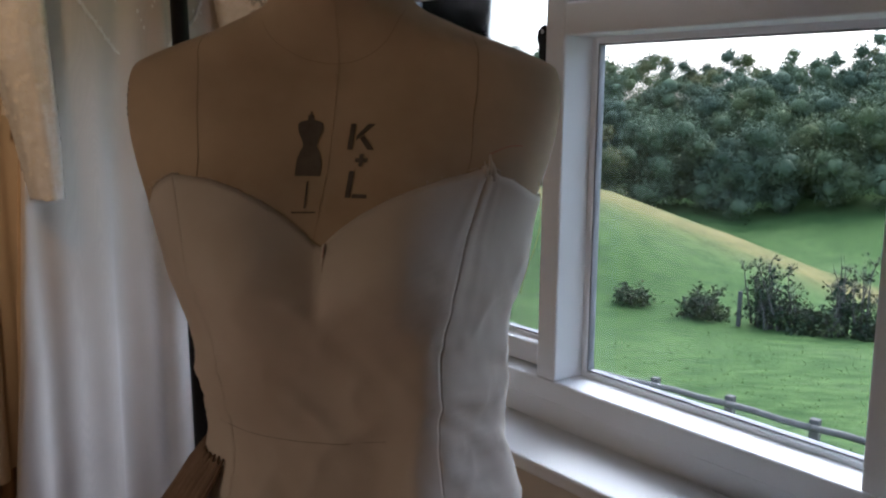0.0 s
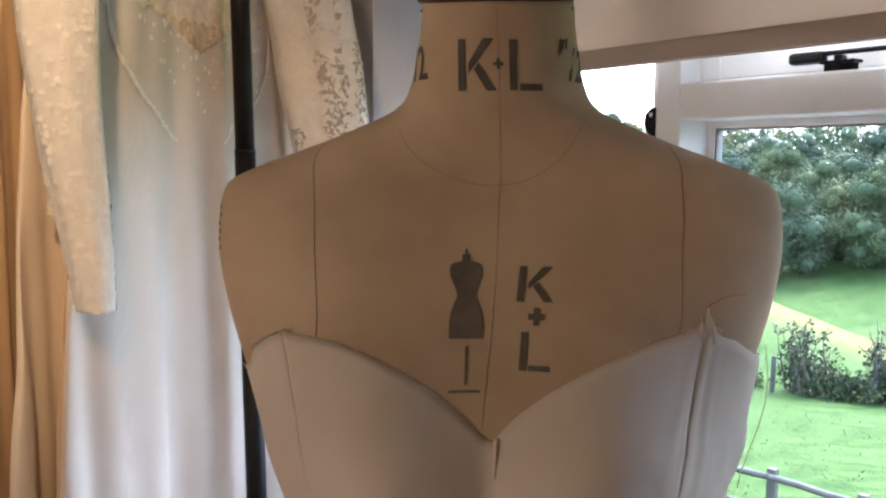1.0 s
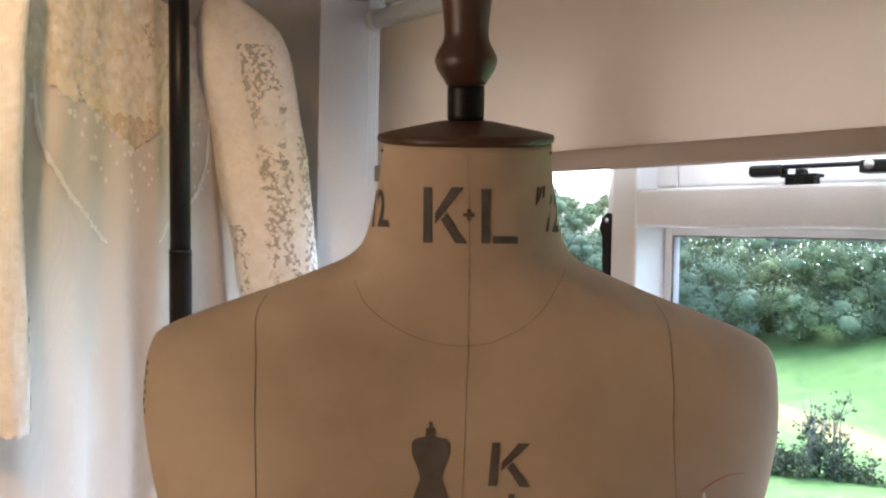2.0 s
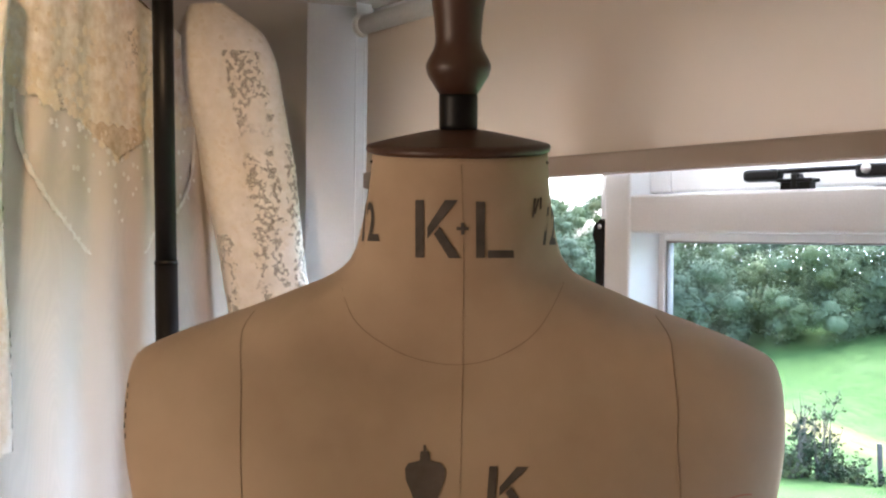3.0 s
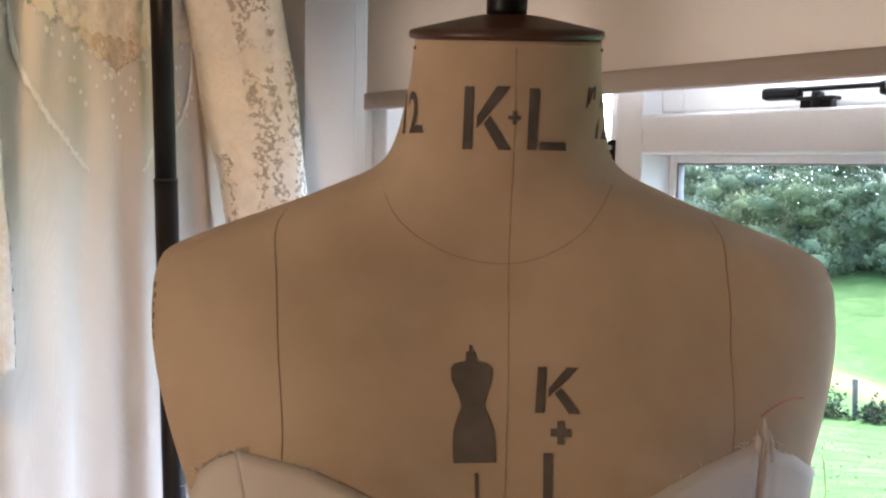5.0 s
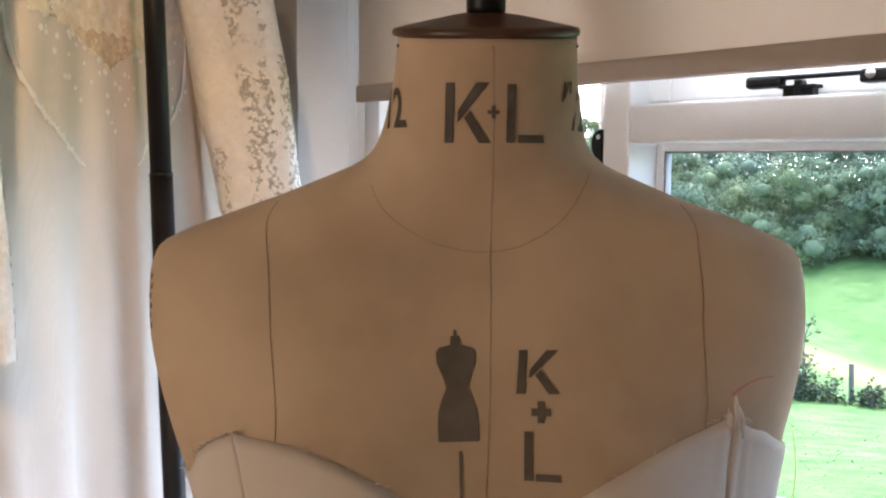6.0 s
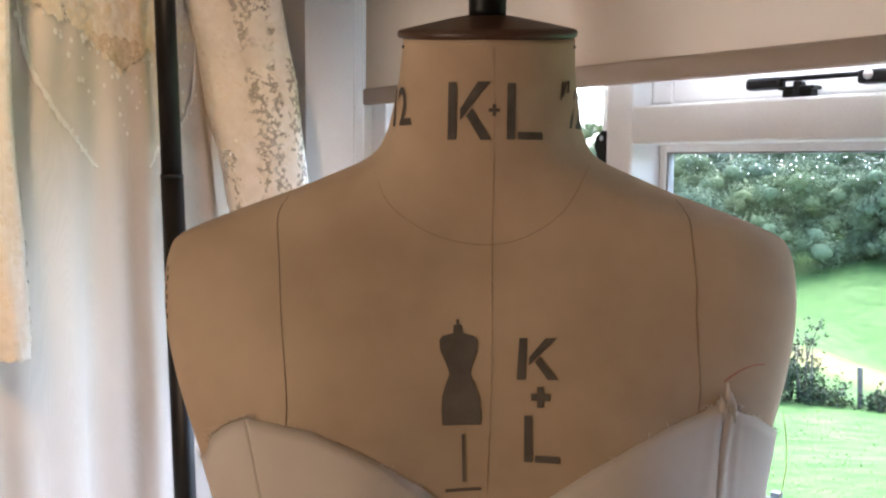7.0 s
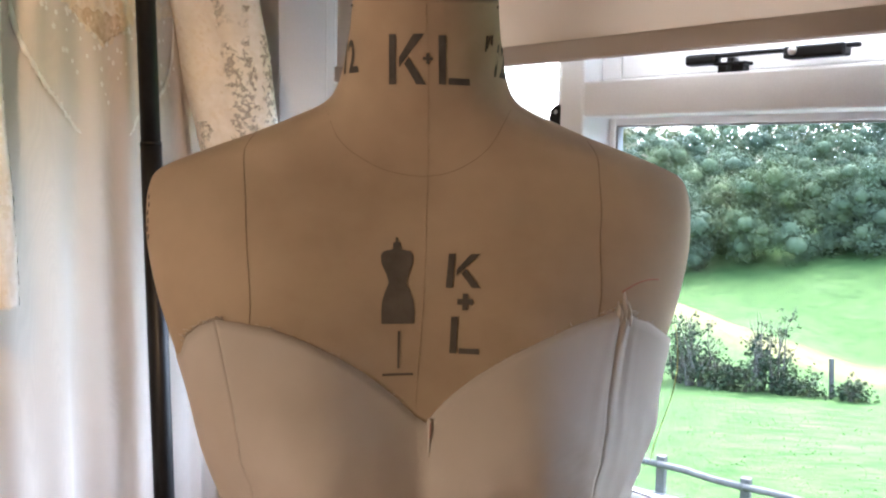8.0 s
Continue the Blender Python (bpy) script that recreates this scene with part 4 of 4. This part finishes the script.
# lace sprigs scattered over the cups
q = random.Random(52)
ev, ef = [], []
for i in range(80):
    y = q.gauss(0, 0.11)
    z = 1.585 - abs(q.gauss(0, 0.055)) + 0.35 * min(abs(y), 0.12)
    if abs(y) > 0.24:
        continue
    p = Vector(gown_front(y, z, 0.0012))
    v2, f2 = flower(p, Vector((0, 1, 0)), Vector((0, 0, 1)), Vector((1, 0, 0)), q.uniform(0.003, 0.006), q.uniform(0, 6))
    ef += [tuple(t + len(ev) for t in g) for g in f2]
    ev += v2
tagged(link("bodice_embroidery", mesh_from("bodice_embroidery", ev, ef, LACE_SOLID), gown, "white floral sprigs on the cups"), kind="stuff")


def sleeve_part(path, radii, seed, strips, flat=0.75, a0=0.0, span=360.0):
    """A hanging sleeve lofted along a path in the room, with openwork in the strips (u0, u1, v0, v1)."""
    inv = gown.matrix_world.inverted()
    pts = [(p[2], p[0], p[1], r) for p, r in zip(path, radii)][::-1]

    def f(u, v):
        z = pts[0][0] + (pts[-1][0] - pts[0][0]) * v
        x, y, r = smooth_table(pts, z)
        a = radians(a0 + span * u)
        r *= 1 + 0.10 * noise.noise((math.cos(a) * 1.5, z * 9, seed)) + 0.05 * math.sin(a * 3 + z * 5 + seed) + 0.02 * math.sin(a * 7 + seed + z * 2)
        return inv @ Vector((x + r * math.cos(a), y + r * flat * math.sin(a), z))

    nu, nv = 150, 170
    sleeve = sheet("lace_sleeve", f, nu, nv, [LACE_SOLID, LACE_OPEN], gown, "long ivory lace sleeve with openwork strips", 0.0002)
    kinds = []
    for k in range(nv):
        for i in range(nu):
            u, v = (i + 0.5) / nu, (k + 0.5) / nv
            u += 0.035 * noise.noise((u * 9, v * 34, seed)) + 0.018 * noise.noise((u * 30, v * 90, seed + 4))
            kinds.append(int(any(u0 < u < u1 and v0 <= v < v1 for u0, u1, v0, v1 in strips)))
    sleeve.data.polygons.foreach_set("material_index", kinds)
    q = random.Random(seed)
    ev, ef = [], []
    for i in range(800):
        u, v = q.random(), q.random()
        p, px, pz = f(u, v), f(u + 0.01, v), f(u, min(v + 0.02, 1.02))
        across, up = (px - p).normalized(), (pz - p).normalized()
        out = across.cross(up).normalized()
        v2, f2 = flower(p + out * 0.0005, across, up, out, q.uniform(0.003, 0.0065), q.uniform(0, 6))
        ef += [tuple(t + len(ev) for t in g) for g in f2]
        ev += v2
    tagged(link("sleeve_embroidery", mesh_from("sleeve_embroidery", ev, ef, LACE_THREAD), sleeve, "white floral sleeve embroidery"), kind="stuff")


sleeve_part([(-0.515, 1.01, 1.85), (-0.500, 1.045, 1.80), (-0.486, 1.07, 1.7), (-0.469, 1.09, 1.6), (-0.445, 1.105, 1.4), (-0.418, 1.12, 1.16)], [0.035, 0.085, 0.094, 0.090, 0.080, 0.072], 1,
            [(0.225, 0.345, 0, 0.42), (0.47, 0.63, 0, 0.88), (0.68, 0.82, 0, 0.66)], 0.75, -200, 250)
sleeve_part([(-0.655, 0.55, 1.77), (-0.665, 0.515, 1.66), (-0.655, 0.505, 1.5), (-0.635, 0.515, 1.32), (-0.622, 0.526, 1.17)], [0.045, 0.06, 0.052, 0.040, 0.028], 5, [])

garment("pleated_dress", -0.665, 0.80, -6, 1.80, 0.12, [(0.12, 0.30), (1.0, 0.27), (1.45, 0.21), (1.8, 0.18)], 0.02, 120, 0.007, GOLD, "tan pleated silk dress on a hanger", "dress", 2.1)
garment("lace_jacket", -0.668, 0.80, -6, 1.815, 1.31, [(1.31, 0.262), (1.45, 0.235), (1.7, 0.215), (1.815, 0.17)], 0.034, 60, 0.006, LACE_DENSE, "short cream lace jacket hung over a pleated dress", "jacket", 3.3)
garment("cream_dress", -0.73, 0.80, -4, 1.80, 0.68, [(0.68, 0.31), (1.0, 0.29), (1.45, 0.24), (1.8, 0.18)], 0.025, 50, 0.010, CREAM, "cream cotton dress on a hanger", "dress", 4.0)
garment("pleated_dress", -0.80, 0.82, -3, 1.81, 0.10, [(0.1, 0.33), (1.0, 0.31), (1.45, 0.25), (1.8, 0.18)], 0.02, 120, 0.007, GOLD, "tan pleated silk dress on a hanger", "dress", 5.2)
garment("cream_jacket", -0.88, 0.80, 0, 1.80, 0.76, [(0.76, 0.32), (1.45, 0.30), (1.8, 0.2)], 0.03, 40, 0.008, CREAM, "short cream lace jacket on a hanger", "jacket", 6.4)
garment("taupe_dress", -0.97, 0.82, 0, 1.80, 0.2, [(0.2, 0.34), (1.0, 0.3), (1.8, 0.2)], 0.03, 45, 0.010, OLIVE, "taupe silk dress on a hanger", "dress", 7.1)
garment("cream_dress", -1.07, 0.80, 0, 1.80, 0.3, [(0.3, 0.34), (1.0, 0.3), (1.8, 0.2)], 0.03, 45, 0.010, CREAM, "cream cotton dress on a hanger", "dress", 8.8)

# ---- outdoors ----
EX, EY = 0.15, -0.8
EYE = 1.33


def crest(az):
    return float(np.interp(az, [-40, 2.4, 7.3, 13.9, 17.0, 22.0, 60], [-4.6, -5.4, -7.0, -9.15, -10.2, -11.4, -12.0]))


def valley(az):
    return float(np.interp(az, [-40, 2.4, 10.6, 18.8, 23, 60], [-6.6, -7.2, -7.3, -6.1, -5.5, -4.0]))


def ground_z(r, az):
    """Height of the land at distance r and bearing az (degrees right of +y)."""
    zc = EYE + 50 * math.tan(radians(crest(az)))
    zv = EYE + 78 * math.tan(radians(valley(az)))
    zm = min(zc, zv) - 1.0
    rows = [(0, -3.4), (6, -3.5), (14, -4.15), (31, -5.95), (40, -5.6 * 0.35 + zc * 0.65), (50, zc), (58, zm + 0.2), (66, zm * 0.5 + zv * 0.5 - 0.3), (78, zv), (100, zv + 2.2), (140, zv + 6.0), (220, zv + 9), (800, zv + 11), (3000, zv + 12)]
    z = smooth_table(rows, r)[0]
    x, y = r * math.sin(radians(az)), r * math.cos(radians(az))
    return z + 0.25 * noise.noise((x * 0.07, y * 0.07, 0)) * min(1, r / 25) + 0.05 * noise.noise((x * 0.5, y * 0.5, 5)) * min(1, r / 15)


def land(r, az, dz=0.0):
    return Vector((EX + r * math.sin(radians(az)), EY + r * math.cos(radians(az)), ground_z(r, az) + dz))


radii = [1, 4, 7] + [9 + 1.0 * i for i in range(80)] + [92, 98, 106, 116, 128, 142, 160, 185, 220, 280, 380, 550, 900, 1600, 3000]
azs = [-180 + 6 * i for i in range(28)] + [-14 + 0.8 * i for i in range(70)] + [42 + 6 * i for i in range(23)]
vs = [land(r, a) for r in radii for a in azs]
n = len(azs)
fs = [(j * n + i, j * n + (i + 1) % n, (j + 1) * n + (i + 1) % n, (j + 1) * n + i)[::-1] for j in range(len(radii) - 1) for i in range(n)]
fs.append(tuple(range(n)))
me = mesh_from("ground", vs, fs, MEADOW)
at = me.attributes.new("dry", "FLOAT", "POINT")
dry = []
for r in radii:
    for a in azs:
        w = noise.noise((a * 0.35, r * 0.08, 7)) * 0.35
        d = math.exp(-((r - 48) / 4.5) ** 2) * (0.55 + w) * (1.0 if a > 1 else 0.6)
        d = max(d, 0.6 * math.exp(-((r - 46) / 2.0) ** 2))
        dry.append(min(1, max(0, d)))
at.data.foreach_set("value", dry)
tagged(new("ground", me), "green sloping meadow with dry tan grass on the rise", "ground", "", "structure")


def cards(centres, sizes, rs, outward=None):
    """Small leaf quads of random tilt at the centres, as one set of verts and faces."""
    k = len(centres)
    u = rs.normal(size=(k, 3))
    u /= np.linalg.norm(u, axis=1)[:, None]
    w = np.cross(u, rs.normal(size=(k, 3)))
    if outward is not None:
        nrm = outward + 0.28 * rs.normal(size=(k, 3))
        u = np.cross(nrm, u)
        u /= np.linalg.norm(u, axis=1)[:, None]
        w = np.cross(nrm, u)
    w /= np.linalg.norm(w, axis=1)[:, None]
    u, w = u * sizes[:, None], w * sizes[:, None] * 0.7
    vs = np.stack([centres - u, centres + w * 0.8, centres + u, centres - w], 1).reshape(-1, 3)
    return vs, np.arange(4 * k).reshape(k, 4)


rs = np.random.RandomState(3)
rng = random.Random(8)
leaf_v, leaf_f, core_v, core_f = [], [], [], []
tints, core_tints = [], []
count = 0
core_count = 0
tmp = bmesh.new()
bmesh.ops.create_icosphere(tmp, subdivisions=2, radius=1)
ico_v = np.array([v.co for v in tmp.verts])
ico_f = np.array([[v.index for v in f.verts] for f in tmp.faces])
tmp.free()
for ring, (r0, r1, cnt, h0, h1, w0, w1, lobe_n, leaf_n) in enumerate(((81, 86, 25, 6.5, 9.0, 3.4, 5.2, 34, 440), (91, 99, 26, 8.5, 11.5, 4.2, 6.0, 32, 330), (106, 118, 28, 8.5, 12.5, 4.5, 6.5, 26, 220), (124, 138, 30, 9.5, 13.5, 4.5, 6.5, 14, 260), (144, 162, 32, 9.5, 13.5, 4.5, 6.5, 14, 230))):
    for k in range(cnt):
        az = -16 + 58 * (k + rng.uniform(-0.4, 0.4)) / cnt
        r = rng.uniform(r0, r1)
        base = np.array(land(r, az))
        h, wd = rng.uniform(h0, h1), rng.uniform(w0, w1)
        tint = rng.random() ** 1.3
        for lobe in range(lobe_n):
            # lobes crowd towards a rounded dome
            turn_a, lift = rng.uniform(0, 6.28), rng.uniform(0.0, 1.0)
            reach = wd * 0.72 * math.sqrt(max(0.0, 1 - (max(0.0, lift - 0.25) / 0.78) ** 2)) * rng.uniform(0.55, 1.0)
            rad = wd * rng.uniform(0.14, 0.36)
            c = base + [reach * math.cos(turn_a), reach * math.sin(turn_a), h * (0.10 + 0.78 * lift)]
            m = leaf_n
            # sprays: leaves gather in tufts that stick out of the lobe by different lengths
            tuft = rs.normal(size=(26, 3))
            tuft /= np.linalg.norm(tuft, axis=1)[:, None]
            long = rs.uniform(0.55, 1.35, 26)
            pick = rs.randint(0, 26, m)
            d = tuft[pick] + rs.normal(size=(m, 3)) * 0.55
            d /= np.linalg.norm(d, axis=1)[:, None]
            pts = c + d * (rad * long[pick] * rs.uniform(0.72, 1.12, m))[:, None] * [1, 1, 0.9]
            v, f = cards(pts, rs.uniform(0.06, 0.15, m) * (1, 1.1, 1.3, 1.5, 1.7)[ring], rs, d)
            own = tint + rng.uniform(-0.12, 0.12)
            tints.append(np.full(len(v), own))
            leaf_v.append(v), leaf_f.append(f + count)
            count += len(v)
            core_v.append(c + ico_v * rad * 0.52 * rs.uniform(0.85, 1.08, size=(len(ico_v), 1)) * [1, 1, 0.85])
            core_f.append(ico_f + core_count)
            core_tints.append(np.full(len(ico_v), own))
            core_count += len(ico_v)
woods = tagged(new("woodland"), "hazy green mixed woodland on the far hillside", "woodland", "", "stuff")
me = mesh_from("foliage", np.concatenate(leaf_v).tolist(), np.concatenate(leaf_f).tolist(), WOODS, False)
me.attributes.new("tint", "FLOAT", "POINT").data.foreach_set("value", np.concatenate(tints))
link("foliage", me, woods)
me = mesh_from("inner_foliage", np.concatenate(core_v).tolist(), np.concatenate(core_f).tolist(), WOODS)
me.attributes.new("tint", "FLOAT", "POINT").data.foreach_set("value", np.concatenate(core_tints))
link("inner_foliage", me, woods)


def shrub(r, az, height, width, stems, leaves, seed, label, low=0.0):
    """A straggly shrub: leaning stems, twigs and small leaves, thicker low down."""
    ob = tagged(new("shrub"), label, "shrub", "hedge shrubs in the meadow")
    base = land(r, az, -0.05)
    ob.location = base
    q = random.Random(seed)
    rs2 = np.random.RandomState(seed)
    vs, fs, tips = [], [], []
    for s in range(stems):
        a, lean = q.uniform(0, 6.28), q.uniform(0.05, 0.55) * width / height
        x0, y0 = q.uniform(-0.35, 0.35) * width, q.uniform(-0.3, 0.3) * width
        hh = height * q.uniform(0.45, 1.0)
        path = [(x0 + math.cos(a) * lean * hh * t ** 1.2 + 0.06 * q.uniform(-1, 1), y0 + math.sin(a) * lean * hh * t ** 1.2, hh * t) for t in (0, 0.2, 0.4, 0.6, 0.8, 1.0)]
        v2, f2 = tube(path, [0.045, 0.038, 0.03, 0.022, 0.014, 0.006], 5)
        fs += [tuple(i + len(vs) for i in f) for f in f2]
        vs += v2
        for t in range(9):
            i = q.randrange(1, 5)
            p = Vector(path[i])
            d = Vector((q.uniform(-1, 1), q.uniform(-1, 1), q.uniform(0.2, 1.1))).normalized() * q.uniform(0.2, 0.6)
            v2, f2 = tube([p, p + d * 0.6 + Vector((0, 0, 0.03)), p + d + Vector((0, 0, 0.1))], [0.012, 0.009, 0.004], 4)
            fs += [tuple(k + len(vs) for k in f) for f in f2]
            vs += v2
            tips += [p + d * u for u in (0.5, 0.8, 1.0)]
    link("stems", mesh_from("stems", vs, fs, BARK), ob)
    low_n = int(leaves * 0.5)
    cl = [(q.uniform(-0.5, 0.5) * width, q.uniform(-0.3, 0.3) * width, q.uniform(0.08, 0.32) * height) for _ in range(18)]
    pts = [np.array(cl[q.randrange(18)]) + rs2.normal(size=3) * [0.22, 0.2, 0.16] for _ in range(low_n)]
    pts += [np.array(tips[q.randrange(len(tips))]) + rs2.normal(size=3) * 0.07 for _ in range(leaves - low_n)]
    pts = np.array(pts)
    pts[:, 2] = np.abs(pts[:, 2])
    v, f = cards(pts, rs2.uniform(0.03, 0.085, len(pts)), rs2)
    link("leaves", mesh_from("leaves", v.tolist(), f.tolist(), SHRUB, False), ob)


shrub(32.0, 8.6, 0.9, 1.6, 8, 2200, 11, "low dark green bramble in the meadow")
shrub(31.5, 12.9, 2.6, 2.0, 19, 2700, 12, "straggly dark hedge shrub with bare upper twigs")
shrub(31.5, 16.6, 3.0, 1.8, 18, 2000, 13, "straggly hedge shrub with thin leafy twigs")
shrub(31.0, 14.9, 0.8, 1.3, 7, 1500, 17, "low dark green bramble in the meadow")
shrub(31.0, 18.6, 0.7, 1.2, 6, 1200, 14, "low dark green bramble in the meadow")
shrub(31.0, 21.6, 0.6, 0.8, 6, 700, 15, "low dark green bramble in the meadow")
shrub(33.0, 4.4, 0.7, 1.0, 6, 900, 16, "low dark green bramble in the meadow")


def post(r, az, h, w, label="weathered grey timber post standing in the meadow"):
    ob = part("fence_post", box(-w / 2, w / 2, -w / 2, w / 2, -0.3, h, w * 0.15), GREY_WOOD)
    ob.matrix_world = pose(*land(r, az), rng.uniform(-2, 2), rng.uniform(-2, 2), rng.uniform(0, 90))
    return tagged(ob, label, "post", "posts in the meadow")


for r, az, h in ((31.2, 10.8, 1.2), (31.5, 20.6, 1.25), (31.3, 24.4, 1.2)):
    post(r, az, h, 0.13)

# post-and-rail fence below the window
fence = tagged(new("fence"), "weathered grey timber post and rail fence", "fence")
spots = [(15.9, 2.0), (15.0, 6.2), (14.1, 10.8), (13.3, 15.8), (12.6, 21.2), (12.0, 27.0)]
for r, az in spots:
    ob = part("post", box(-0.07, 0.07, -0.06, 0.06, -0.3, 1.06, 0.015), GREY_WOOD, fence)
    ob.matrix_world = pose(*land(r, az), 0, 0, -35 + rng.uniform(-4, 4))
for (ra, aa), (rb, ab) in zip(spots, spots[1:]):
    for hz in (0.45, 0.95):
        a, b = land(ra, aa, hz), land(rb, ab, hz)
        a, b = a + Vector((-0.06, -0.08, 0)), b + Vector((-0.06, -0.08, 0))
        tube_part("rail", [a, a.lerp(b, 0.33) + Vector((0, 0, 0.01)), a.lerp(b, 0.66) - Vector((0, 0, 0.01)), b], 0.05, GREY_WOOD, fence, "", 6)

# short tufts that break up the near meadow
P = np.array([land(rng.uniform(9, 46), rng.uniform(-1, 27)) for _ in range(5000)])
kk = len(P)
ang = rs.uniform(0, 6.28, kk)
wide = np.stack([np.cos(ang), np.sin(ang), np.zeros(kk)], 1) * rs.uniform(0.008, 0.03, (kk, 1))
rise = np.stack([rs.normal(0, 0.03, kk), rs.normal(0, 0.03, kk), rs.uniform(0.012, 0.042, kk)], 1)
v = np.stack([P - wide, P + wide, P + rise], 1).reshape(-1, 3)
tagged(new("grass_tufts", mesh_from("grass_tufts", v.tolist(), np.arange(3 * kk).reshape(kk, 3).tolist(), BLADES, False)), "short green meadow grass tufts", "grass", "", "stuff")

# rain drops on the outside of the main pane
vs, fs = [], []
for k in range(230):
    x, z = rng.uniform(0.02, 0.61), T0 - 0.014 - abs(rng.gauss(0, 0.022))
    if z < 1.25:
        continue
    rad = rng.choice([0.0004, 0.0006, 0.0008, 0.0011])
    o = len(vs)
    m = 8
    for i in range(m):
        a = 2 * math.pi * i / m
        vs.append((x + rad * math.cos(a), 0.0905, z + rad * 1.3 * math.sin(a)))
    for i in range(m):
        a = 2 * math.pi * i / m
        vs.append((x + rad * 0.6 * math.cos(a), 0.0905 + rad * 0.55, z + rad * 0.8 * math.sin(a)))
    vs.append((x, 0.0905 + rad * 0.7, z))
    for i in range(m):
        j = (i + 1) % m
        fs.append((o + j, o + i, o + m + i, o + m + j))
        fs.append((o + m + j, o + m + i, o + 2 * m))
drops = link("rain_drops", mesh_from("rain_drops", vs, fs, DROP), window, "rain drops on the glass")
tagged(drops, kind="stuff")
drops.visible_shadow = False
